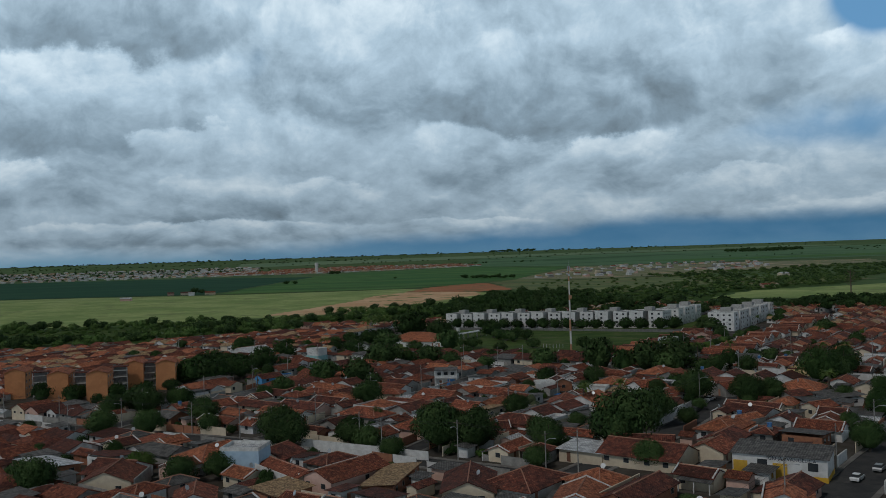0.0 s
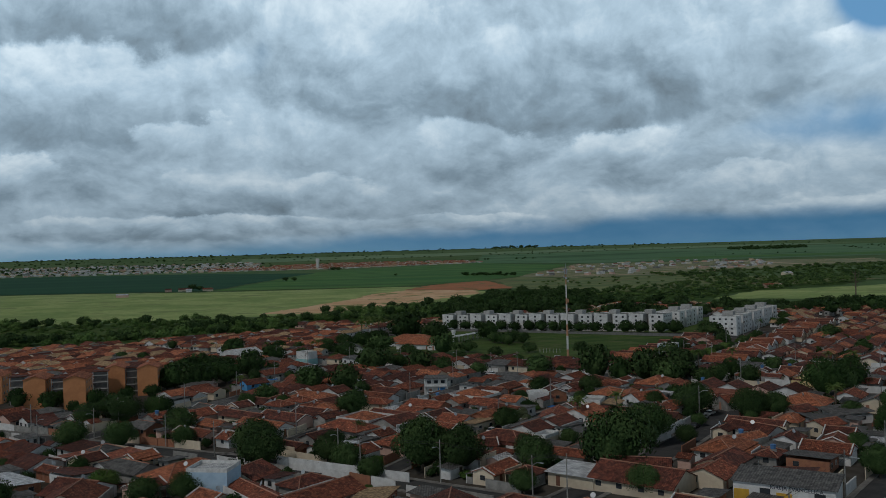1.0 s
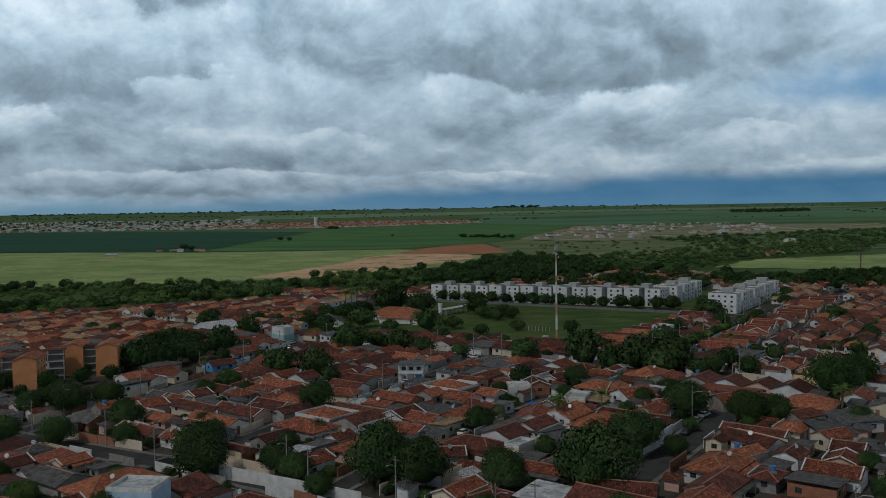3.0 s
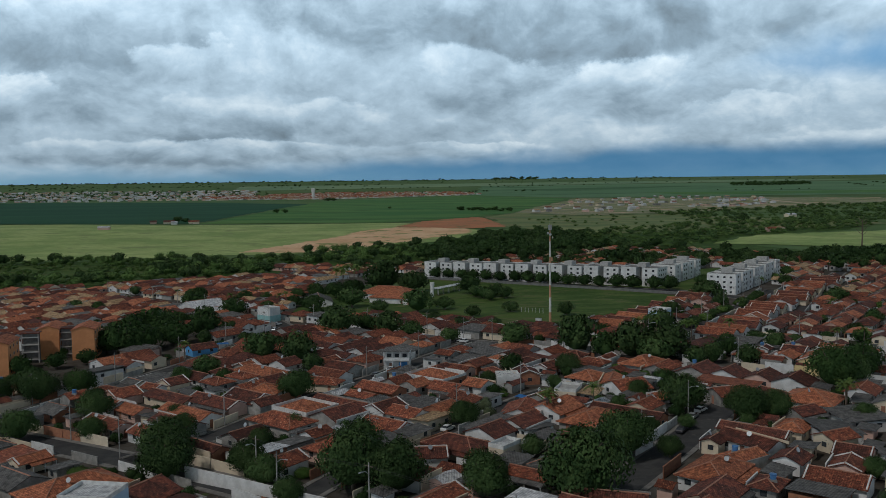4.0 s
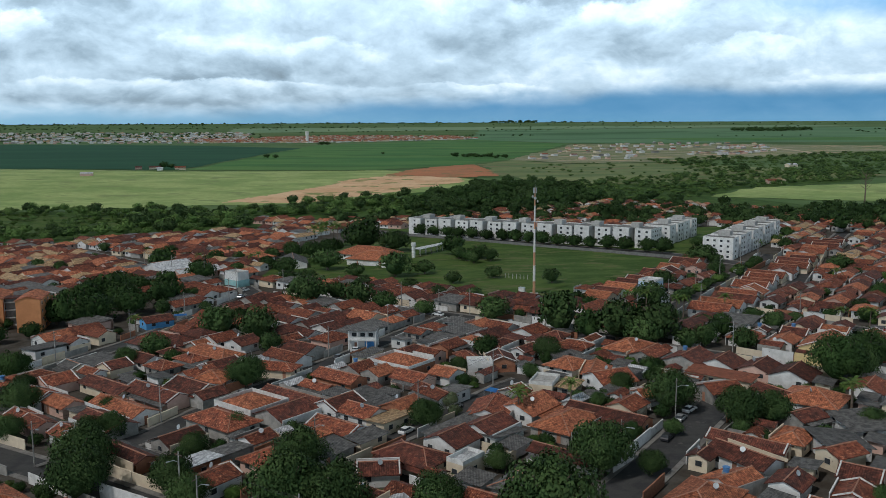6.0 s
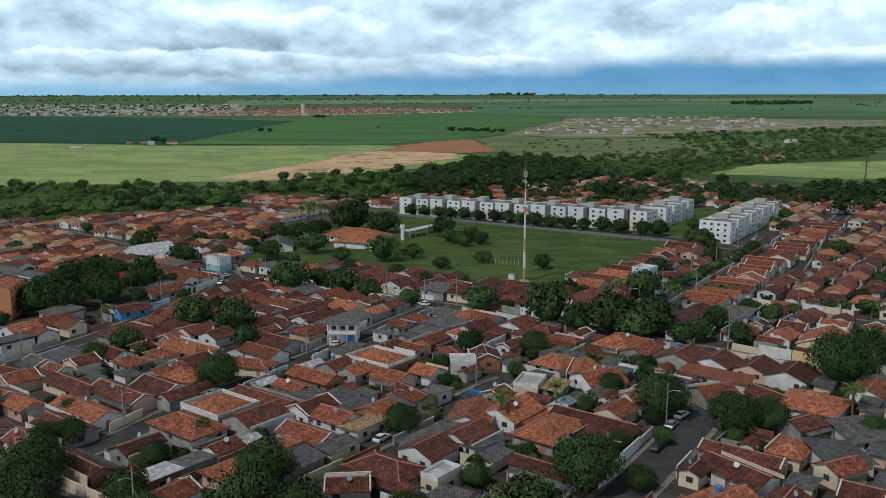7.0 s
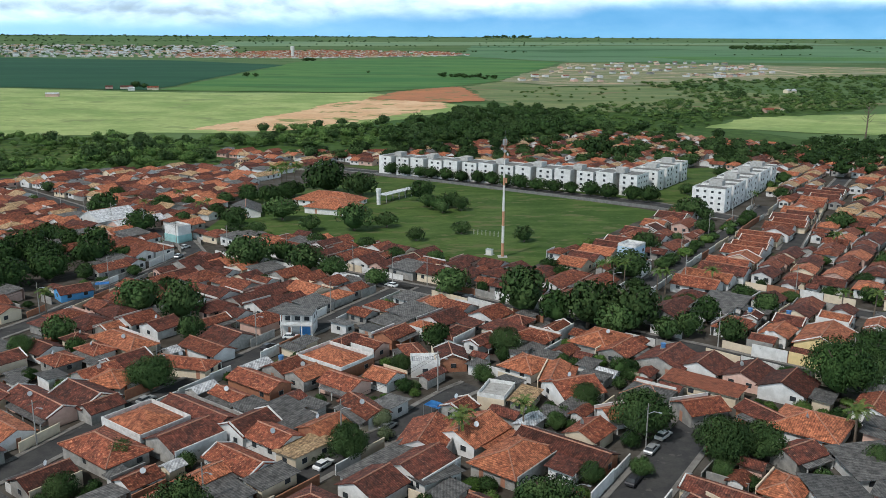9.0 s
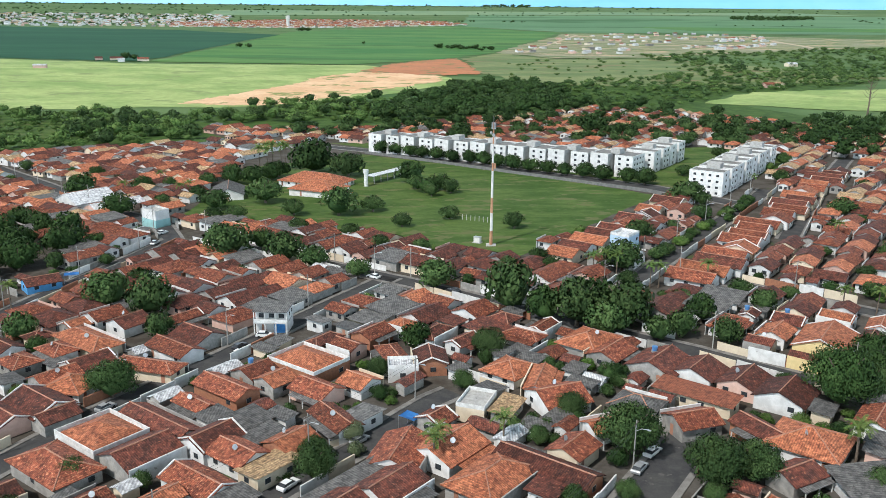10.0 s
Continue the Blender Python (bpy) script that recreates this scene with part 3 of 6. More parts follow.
def road_gap(x, y):
    best = 1e9
    for width, line in ROADS.values():
        for (x0, y0), (x1, y1) in zip(line, line[1:]):
            k = ((x - x0) * (x1 - x0) + (y - y0) * (y1 - y0)) / ((x1 - x0) ** 2 + (y1 - y0) ** 2)
            k = min(1, max(0, k))
            best = min(best, math.hypot(x - x0 - k * (x1 - x0), y - y0 - k * (y1 - y0)) - width / 2)
    return best


def gable_walls(bm, L, W, h, rise):
    """Walls up to the eaves with the gable triangles at both ends of x."""
    hl, hw = L / 2, W / 2
    add_box(bm, -hl, hl, -hw, hw, -0.8, h)
    for x0, x1 in ((-hl, -hl + 0.2), (hl - 0.2, hl)):
        v = [bm.verts.new(p) for p in ((x0, -hw, h), (x0, hw, h), (x0, 0, h + rise), (x1, -hw, h), (x1, hw, h), (x1, 0, h + rise))]
        for f in ((0, 1, 2), (5, 4, 3), (0, 3, 4, 1), (1, 4, 5, 2), (2, 5, 3, 0)):
            bm.faces.new([v[i] for i in f])


def roof_shape(kind, L, W, h):
    """Main roof, in the house's axes: ridge along x."""
    bm = bmesh.new()
    over = 0.6
    hl, hw = L / 2 + (0.3 if kind == "gable" else over), W / 2 + over
    slope = 0.40
    if kind == "gable":
        z0, z1 = h - slope * over + 0.12, h + slope * W / 2 + 0.12
        slab(bm, [(-hl, -hw, z0), (hl, -hw, z0), (hl, 0, z1), (-hl, 0, z1)], 0.14)
        slab(bm, [(hl, hw, z0), (-hl, hw, z0), (-hl, 0, z1), (hl, 0, z1)], 0.14)
    elif kind == "hip":
        z0, z1 = h - slope * over + 0.12, h + slope * W / 2 + 0.12
        r = max(0.3, hl - hw)
        slab(bm, [(-hl, -hw, z0), (hl, -hw, z0), (r, 0, z1), (-r, 0, z1)], 0.14)
        slab(bm, [(hl, hw, z0), (-hl, hw, z0), (-r, 0, z1), (r, 0, z1)], 0.14)
        slab(bm, [(hl, -hw, z0), (hl, hw, z0), (r, 0, z1)], 0.14)
        slab(bm, [(-hl, hw, z0), (-hl, -hw, z0), (-r, 0, z1)], 0.14)
    else:
        z0, z1 = h + 0.05, h + 0.05 + 0.10 * W
        slab(bm, [(-hl, -hw, z0), (hl, -hw, z0), (hl, hw, z1), (-hl, hw, z1)], 0.07)
    return bm


def ridge_cap(kind, L, W, h):
    bm = bmesh.new()
    z = h + 0.40 * W / 2 + 0.17
    if kind == "gable":
        tube(bm, [(-L / 2 - 0.3, 0, z), (L / 2 + 0.3, 0, z)], [0.13, 0.13], 6)
    else:
        hl, hw = L / 2 + 0.6, W / 2 + 0.6
        r, low = max(0.3, hl - hw), h - 0.24 + 0.17
        tube(bm, [(-r, 0, z), (r, 0, z)], [0.13, 0.13], 6)
        for sx in (-1, 1):
            for sy in (-1, 1):
                tube(bm, [(sx * r, 0, z), (sx * hl, sy * hw, low)], [0.12, 0.12], 5)
    return bm


def veranda(ob, L, W, h, deep, roof):
    """A lean-to porch roof on posts along the front, with a low wall at one end."""
    bm = bmesh.new()
    a, b = -L / 2 - 0.2 + RND.uniform(0, 0.3) * L, L / 2 + 0.2
    y0, y1 = -W / 2 - deep + 0.1, -W / 2 - 0.05
    slab(bm, [(a, y0, h - 0.62), (b, y0, h - 0.62), (b, y1, h - 0.3), (a, y1, h - 0.3)], 0.08)
    part("porch_roof", bm, ROOF[RND.choice(("grey", "grey", roof))], ob, "lean-to porch roof")
    for k in range(3):
        shared("post", "porch_post", lambda: box(-0.09, 0.09, -0.09, 0.09, 0, 1), TRIM, ob, pose(a + 0.3 + (b - a - 0.6) * k / 2, y0 + 0.25, -0.5) @ Matrix.Diagonal((1, 1, h - 0.16, 1)))
    part("porch_wall", box(b - 0.35, b - 0.2, y0 + 0.3, y1, -0.5, RND.uniform(1.0, 1.9)), WALL[RND.choice(("white", "cream", "grey"))], ob)


def house(x, y, L, W, turn, kind, roof, walls="", trim=False, floors=1, detail=True, label=""):
    walls = walls or RND.choice(WALL_PICK)
    if RND.random() < 0.5:
        turn += 180
    h = {"sheet": 2.3, "flat": 3.0, "parapet": 2.8}.get(kind, 2.5) + RND.uniform(-0.1, 0.4) + 2.8 * (floors - 1)
    z = ground_z(x, y) + 0.1
    TAKEN.append((x, y, L / 2 + 0.2, W / 2 + 0.2, turn))
    iL, iW = L - 0.7, W - 0.7
    porch = RND.uniform(1.8, 2.6) if kind in ("gable", "hip") and W > 6.6 and not label and RND.random() < 0.5 else 0.0
    iW -= porch
    bm = bmesh.new()
    if kind == "gable":
        gable_walls(bm, iL, iW, h, 0.40 * iW / 2)
    else:
        add_box(bm, -iL / 2, iL / 2, -iW / 2, iW / 2, -0.8, h)
    me = bpy.data.meshes.new("house")
    bm.to_mesh(me)
    bm.free()
    me.materials.append(WALL[walls])
    ob = new("house", me)
    ob.matrix_world = pose(x, y, z, 0, 0, turn) @ pose(0, porch / 2, 0)
    words = {"gable": "gabled", "hip": "hipped", "sheet": "low-pitched", "flat": "flat", "parapet": "parapeted"}[kind]
    tagged(ob, label or f"{WALL_WORDS[walls]} house, {words} {ROOF_WORDS[roof]} roof", "house", "town houses")
    if kind in ("gable", "hip", "sheet"):
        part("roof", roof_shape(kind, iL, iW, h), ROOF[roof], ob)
        if detail and kind != "sheet":
            part("ridge_tiles", ridge_cap(kind, iL, iW, h), MORTAR, ob)
        if trim and kind == "gable":
            for sx in (-1, 1):
                bm = bmesh.new()
                for sy in (-1, 1):
                    a = Vector((sx * iL / 2, sy * (iW / 2 + 0.35), h + 0.15))
                    b = Vector((sx * iL / 2, 0, h + 0.20 * iW + 0.38))
                    slab(bm, [a + Vector((-0.12, 0, 0)), a + Vector((0.12, 0, 0)), b + Vector((0.12, 0, 0)), b + Vector((-0.12, 0, 0))], 0.42)
                bmesh.ops.recalc_face_normals(bm, faces=bm.faces[:])
                part("gable_parapet", bm, TRIM, ob, "white painted gable parapet")
    else:
        bm = bmesh.new()
        hl, hw = iL / 2, iW / 2
        for a in ((-hl, hl, -hw, -hw + 0.18), (-hl, hl, hw - 0.18, hw), (-hl, -hl + 0.18, -hw + 0.18, hw - 0.18), (hl - 0.18, hl, -hw + 0.18, hw - 0.18)):
            add_box(bm, *a, h, h + 0.8)
        part("parapet", bm, TRIM, ob, "white rendered parapet")
        if kind == "parapet":
            inner = roof_shape("hip", iL - 1.6, iW - 1.6, h + 0.1)
            part("roof", inner, ROOF[roof], ob)
        else:
            part("roof", box(-hl + 0.2, hl - 0.2, -hw + 0.2, hw - 0.2, h, h + 0.12), CONCRETE if roof != "white" else ROOF["white"], ob)
    if kind in ("gable", "hip") and y < 330:
        spot = ob.matrix_world @ Vector((iL * RND.uniform(-0.15, 0.15), -iW * 0.2, h + 0.12 + 0.40 * iW * 0.3))
        RIDGES.append((spot.x, spot.y, spot.z, turn))
    if kind in ("gable", "hip") and not label and RND.random() < 0.4:
        bm = box(-iL / 2 - 0.2, iL / 2 + 0.2, iW / 2 + 0.62, iW / 2 + 0.78, -0.8, h + 0.40)
        add_box(bm, -iL / 2 - 0.24, iL / 2 + 0.24, iW / 2 + 0.58, iW / 2 + 0.82, h + 0.40, h + 0.47)
        part("party_wall", bm, WALL[RND.choice(("white", "white", "cream", "grey"))], ob, "pale rendered party wall")
    if porch:
        veranda(ob, iL, iW, h, porch, roof)
    if detail:
        for side in (0, 1, 2, 3):
            span, off = (iL, iW / 2) if side % 2 == 0 else (iW, iL / 2)
            n = max(1, int(span / 3.6))
            for f in range(floors):
                for k in range(n):
                    if RND.random() < 0.35:
                        continue
                    u = (k + 0.5) * span / n - span / 2 + RND.uniform(-0.3, 0.3)
                    m = pose(0, 0, 0, 0, 0, 90 * side) @ pose(u, -off, 1.55 + 2.8 * f)
                    if f == 0 and RND.random() < 0.25:
                        shared("door", "house_door", lambda: box(-0.45, 0.45, -0.05, 0.05, -1.5, 0.55), DOOR, ob, m)
                    else:
                        add_window(ob, m)
    return ob


# ---- houses with their own places ----
house(-25.7, 246.4, 14.9, 8.8, -37, "hip", "red")
house(-39.1, 269.9, 13.1, 9.0, -37, "gable", "dark", trim=True)
house(-34.0, 265.1, 7.8, 5.9, 52, "gable", "dark")
house(-22.0, 256.9, 13.2, 11.6, -37, "parapet", "orange")
house(-13.6, 261.8, 18.1, 6.5, -37, "gable", "dark")
house(-12.8, 250.4, 11.2, 9.3, 52, "gable", "dark")
house(-2.2, 255.4, 9.7, 8.0, 52, "gable", "dark", trim=True)
house(3.7, 250.1, 9.4, 7.0, -37, "gable", "red")
house(9.7, 246.1, 9.5, 5.7, 52, "sheet", "tan")
house(-0.6, 241.5, 12.7, 6.5, -37, "gable", "red", trim=True)
house(-43.8, 303.6, 17.3, 7.7, -37, "hip", "orange")
house(-48.6, 296.7, 8.2, 7.9, -37, "hip", "red")
house(-53.6, 291.1, 8.0, 6.5, -37, "hip", "red")
house(-38.2, 290.4, 10.3, 7.5, 52, "gable", "dark", trim=True)
house(-41.9, 282.8, 9.2, 7.2, 52, "gable", "red")
house(-37.0, 279.0, 8.9, 9.2, 79, "hip", "orange")
house(-24.8, 289.6, 15.7, 8.0, -16, "hip", "red")
house(-22.2, 298.7, 13.3, 6.7, -37, "gable", "red")
house(-19.2, 306.5, 10.7, 8.4, -37, "gable", "dark")
house(-5.1, 276.8, 13.9, 6.5, -37, "gable", "red")
house(-9.9, 268.7, 9.2, 6.7, -37, "gable", "red")
house(1.8, 262.7, 9.4, 6.3, 52, "sheet", "grey")
house(6.6, 257.5, 7.1, 4.5, 52, "sheet", "grey")
house(12.0, 254.1, 8.1, 7.0, 52, "gable", "orange")
house(9.2, 289.8, 14.8, 11.3, -37, "parapet", "orange")
house(4.0, 280.3, 7.0, 6.6, 52, "gable", "orange")
house(-1.2, 285.0, 7.7, 7.8, 52, "gable", "red")
house(12.4, 275.5, 9.8, 8.9, -37, "gable", "red")
house(21.1, 279.5, 7.1, 6.5, -37, "gable", "orange")
house(17.6, 261.8, 11.3, 7.7, -52, "gable", "red")
house(23.3, 264.8, 6.2, 5.5, 52, "sheet", "grey")
house(26.2, 292.9, 11.6, 7.2, -68, "hip", "red")
house(29.5, 286.5, 7.0, 5.5, 6, "flat", "white")
house(35.1, 291.1, 9.0, 7.0, -83, "gable", "dark", trim=True)
house(55.7, 245.9, 18.1, 8.4, -37, "gable", "dark")
house(60.3, 251.0, 8.0, 6.5, 52, "gable", "red")
house(-61.2, 274.4, 18.1, 6.4, -37, "gable", "dark")
house(-47.4, 266.2, 18.1, 9.0, -37, "gable", "dark", trim=True)
house(-51.0, 257.0, 18.1, 7.4, -37, "gable", "orange")
house(-50.9, 246.8, 14.2, 7.8, -37, "gable", "dark")
house(-32.6, 236.8, 9.2, 9.2, 52, "gable", "dark")
house(-39.2, 229.9, 15.3, 7.3, -37, "gable", "dark")
house(-24.2, 223.3, 7.7, 5.9, 52, "sheet", "white")
house(-19.8, 228.8, 7.5, 5.3, 52, "sheet", "grey")
house(-9.8, 224.7, 10.1, 9.7, -37, "hip", "red")
house(-4.4, 234.4, 8.7, 7.1, 52, "gable", "orange")
house(-0.6, 228.4, 10.1, 5.2, 52, "sheet", "grey")
house(6.0, 235.6, 8.0, 4.6, 52, "sheet", "grey")
house(15.3, 224.2, 13.1, 10.2, -37, "hip", "dark")
house(9.9, 218.4, 8.2, 6.0, 6, "gable", "dark", trim=True)
house(22.9, 232.4, 8.6, 8.5, 52, "gable", "dark")
house(30.3, 239.5, 10.3, 8.5, 52, "gable", "dark")
house(32.9, 235.8, 8.0, 5.0, 37, "sheet", "grey")
house(23.6, 240.3, 16.8, 3.8, 52, "sheet", "grey")
house(31.2, 250.3, 12.2, 9.0, 75, "gable", "red")
house(39.9, 251.6, 11.4, 11.4, 52, "gable", "orange")
house(46.4, 242.2, 14.2, 9.6, 52, "hip", "orange", trim=True)
house(42.6, 222.6, 13.0, 7.1, -37, "gable", "dark")
house(51.6, 225.3, 8.2, 6.3, 52, "gable", "dark")
house(25.5, 220.9, 7.1, 4.5, 52, "flat", "white")
house(67.4, 258.3, 7.2, 7.1, 23, "gable", "orange")
house(83.1, 261.4, 8.9, 7.0, 19, "gable", "red")
house(86.8, 272.4, 15.7, 5.7, -37, "sheet", "brick")
house(100.7, 252.9, 12.2, 11.6, -37, "hip", "orange")
house(95.0, 241.9, 8.0, 7.9, 30, "gable", "dark")
house(77.7, 227.0, 15.1, 7.5, -37, "gable", "dark", trim=True)
house(75.4, 220.7, 12.8, 6.6, -54, "gable", "dark")
house(68.3, 221.9, 4.9, 4.2, 52, "gable", "dark")
house(87.9, 230.3, 8.6, 6.0, 52, "hip", "orange")
house(95.1, 228.0, 9.9, 9.0, -88, "sheet", "grey")
house(93.0, 221.9, 7.8, 5.6, 26, "gable", "red")
house(93.0, 256.4, 10.6, 7.8, -61, "gable", "dark")
house(104.9, 238.6, 12.1, 9.7, -88, "sheet", "grey")
house(83.3, 287.6, 11.8, 10.8, 52, "gable", "dark")
house(90.4, 283.9, 9.6, 8.9, 52, "gable", "dark")
house(98.0, 278.7, 10.4, 8.1, 52, "gable", "dark")
house(103.8, 272.0, 10.2, 9.7, 52, "gable", "dark")
house(75.2, 293.1, 10.3, 9.9, 52, "gable", "red")
house(70.4, 300.5, 12.4, 9.9, 52, "hip", "orange")
house(51.9, 285.8, 9.7, 8.7, 52, "hip", "orange")
house(58.5, 279.2, 11.9, 7.0, 74, "gable", "orange")
house(44.4, 269.1, 8.4, 6.3, 70, "flat", "grey")
house(50.2, 268.1, 8.6, 4.3, 66, "sheet", "tan")
house(60.2, 272.0, 10.1, 9.5, 24, "gable", "red")
house(64.0, 202.7, 13.7, 11.6, 52, "hip", "orange")
house(70.0, 212.1, 8.8, 8.4, 34, "gable", "orange")
house(-56.0, 203.4, 17.5, 11.6, 52, "hip", "orange")
house(-41.2, 199.2, 9.8, 10.1, 66, "gable", "dark")
house(60.0, 191.0, 12.7, 9.6, 52, "gable", "dark")
house(54.4, 183.0, 9.3, 8.4, 52, "gable", "red")
house(28.9, 187.4, 11.0, 8.1, -37, "sheet", "white")
house(40.7, 187.6, 13.8, 10.3, -16, "gable", "dark")
house(56.0, 144.3, 9.8, 8.2, 68, "gable", "orange")
house(32.0, 151.3, 18.1, 7.4, 52, "gable", "dark")
house(21.0, 149.8, 12.7, 11.1, 73, "gable", "orange", trim=True)
house(26.7, 160.1, 9.7, 9.6, -55, "hip", "orange")
house(13.4, 163.5, 14.6, 11.6, 52, "hip", "dark")
house(2.8, 163.4, 15.9, 10.0, 87, "gable", "dark")
house(-12.7, 172.8, 17.7, 7.1, 76, "sheet", "tan")
house(-33.4, 166.8, 9.5, 8.0, 52, "sheet", "tan")
house(-34.8, 180.8, 18.1, 6.5, -52, "gable", "red")
house(-22.4, 177.6, 17.4, 9.2, 52, "gable", "red")
house(40.3, 181.3, 18.1, 11.6, -37, "gable", "dark")
house(57.2, 150.3, 11.1, 9.6, 52, "gable", "dark")
house(-75.2, 191.5, 11.5, 11.1, -21, "gable", "dark")
house(-95.3, 201.0, 15.5, 8.4, -37, "sheet", "white")
house(-49.5, 164.1, 10.7, 7.9, -76, "gable", "red")
house(-72.7, 183.2, 12.5, 11.4, -86, "gable", "red")


def balcony_house(x, y, turn):
    """A white two-storey house with a balcony over a blue garage door."""
    root = new("balcony_house")
    root.matrix_world = pose(x, y, ground_z(x, y) + 0.1, 0, 0, turn)
    tagged(root, "white two-storey house with balcony and blue garage door", "house", "town houses")
    part("wall", box(-3.9, 3.9, -2.4, 3.4, -0.8, 5.8), WALL["white"], root)
    part("floor_slab", box(-4.1, 4.1, -4.0, 3.5, 2.85, 3.05), CONCRETE, root, "concrete balcony slab")
    part("roof", box(-4.2, 4.2, -4.2, 3.7, 5.8, 6.0), ROOF["grey"], root, "grey sheet roof")
    part("railing", box(-4.0, 4.0, -4.0, -3.85, 3.05, 3.95), TRIM, root, "white balcony railing")
    for px in (-3.9, -1.3, 1.3, 3.9):
        part("column", box(px - 0.12, px + 0.12, -3.95, -3.7, -0.5, 5.8), TRIM, root)
    part("garage_door", box(0.6, 3.2, -2.46, -2.4, -0.1, 2.4), BLUE_TARP, root, "blue garage door")
    part("door", box(-2.4, -1.4, -2.46, -2.4, -0.1, 2.1), DOOR, root)
    for px in (-2.4, 0.0, 2.4):
        add_window(root, pose(px, -2.4, 4.4), 1.1)
    for py in (-0.5, 2.0):
        add_window(root, pose(3.9, py, 4.4, 0, 0, 90), 1.0)
    TAKEN.append((x, y, 4.4, 4.0, turn))


balcony_house(-3.4, 316.0, -2)
corner_shop = house(-68.5, 425, 9, 6.5, -37, "flat", "grey", "white", floors=2, detail=False, label="white and turquoise two-storey corner shop")
part("shopfront", box(-4.25, 4.25, -3.1, 3.1, -0.5, 3.0), WALL["turquoise"], corner_shop, "turquoise painted ground floor")
house(-46, 189.5, 9.5, 8, -8, "flat", "white", "blue", floors=2, detail=False, label="plain pale blue-white box building with flat roof")
house(122.8, 299.5, 16, 11.5, 56, "gable", "orange", "yellow", trim=True, label="yellow house with hipped orange tile roof behind a gate")
house(-55, 477, 20, 13, 103, "gable", "grey", "white", label="white hall with grey metal gabled roof on the grass")
house(-110, 464, 19, 17, 52, "gable", "white", "white", label="large white metal roofed warehouse")
house(-93, 450, 22, 9, 52, "gable", "white", "pink", label="long salmon warehouse with pale metal roof")
house(-21, 499, 30, 17, -24, "hip", "orange", "white", label="school building with broad orange tiled hip roof")
house(-17, 480, 21, 16, -24, "hip", "orange", "white", label="school building with orange tiled hip roof")
house(-7, 468, 10, 7, 66, "gable", "orange", "white", label="small white school annexe with orange tiled gable")
house(94, 383, 8, 7, 52, "flat", "white", "blue", floors=2, label="pale blue-white house with flat roof terrace")

house(-76, 350, 10, 7, 40, "gable", "dark", "azure", label="house with bright blue painted wall and dark tiled roof")


def walkway(x0, y0, x1, y1):
    """A covered way: white sheet roof on posts."""
    a, b = Vector((x0, y0)), Vector((x1, y1))
    L = (b - a).length
    m = (a + b) / 2
    root = new("covered_walkway")
    root.matrix_world = pose(m.x, m.y, ground_z(m.x, m.y), 0, 0, math.degrees(math.atan2(y1 - y0, x1 - x0)))
    tagged(root, "long white roofed walkway on posts beside the school", "walkway")
    part("roof", box(-L / 2, L / 2, -2.4, 2.4, 3.4, 3.65), ROOF["white"], root)
    for k in range(6):
        for py in (-2.0, 2.0):
            u = -L / 2 + 0.8 + (L - 1.6) * k / 5
            shared("post", "walkway_post", lambda: box(-0.12, 0.12, -0.12, 0.12, -0.4, 3.4), CONCRETE, root, pose(u, py, 0))


walkway(2.5, 501, 17, 523)


def water_tank(x, y):
    root = new("water_tank")
    root.location = (x, y, ground_z(x, y))
    tagged(root, "slim white water tank tower of the school", "water tank")
    bm = bmesh.new()
    tube(bm, [(0, 0, -0.5), (0, 0, 6.0)], [0.9, 0.9], 12)
    part("shaft", bm, TRIM, root)
    bm = bmesh.new()
    tube(bm, [(0, 0, 6.0), (0, 0, 7.6)], [1.2, 1.2], 12)
    part("tank", bm, TRIM, root)


water_tank(1.5, 495)


def hedge(x0, y0, x1, y1, wide):
    """A clipped hedge: leaf sprays over a long low mass."""
    n = max(2, int(math.hypot(x1 - x0, y1 - y0) / 1.6))
    verts, faces = [], []
    for k in range(n):
        v, f, _ = leaf_cloud(300 + k, wide / 2, 1.9, 9, 90, 0.11)
        x, y = x0 + (x1 - x0) * k / (n - 1), y0 + (y1 - y0) * k / (n - 1)
        at = len(verts)
        verts += [(p[0] + x, p[1] + y, p[2] + ground_z(x, y) + 0.25) for p in v]
        faces += [tuple(i + at for i in face) for face in f]
    ob = mesh_object("hedge", verts, faces, LEAF_DRY)
    tagged(ob, "clipped grey-green hedge along the lane", "hedge", "hedges")


# terraces along the field
U = Vector((math.cos(radians(54.5)), math.sin(radians(54.5))))
V = Vector((-U.y, U.x))


def terrace(x0, y0, x1, y1, count, depth, colours, walls):
    for k in range(count):
        f = (k + 0.5) / count
        x, y = x0 + (x1 - x0) * f, y0 + (y1 - y0) * f
        pitch = math.hypot(x1 - x0, y1 - y0) / count
        turn = math.degrees(math.atan2(y1 - y0, x1 - x0)) + 90
        off = RND.uniform(-2.2, 2.2)
        x, y = x + math.cos(radians(turn)) * off, y + math.sin(radians(turn)) * off
        side = RND.random() < 0.3
        house(x, y, pitch - 0.2 if side else depth + RND.uniform(-2.5, 2), depth - 3 if side else pitch - 0.3, turn + (90 if side else 0), "gable", RND.choice(colours), RND.choice(walls), trim=RND.random() < 0.3, label="white terraced house with stepped red tile roof")


terrace(70, 371, 131, 457, 12, 11.0, ("red", "dark", "orange", "dark"), ("white", "white", "cream"))
terrace(104, 344, 214, 508, 22, 13.0, ("dark", "red", "dark", "red", "orange"), ("white", "white", "cream"))


# ---- trees ----
def unit(v):
    return v / np.linalg.norm(v, axis=-1, keepdims=True)


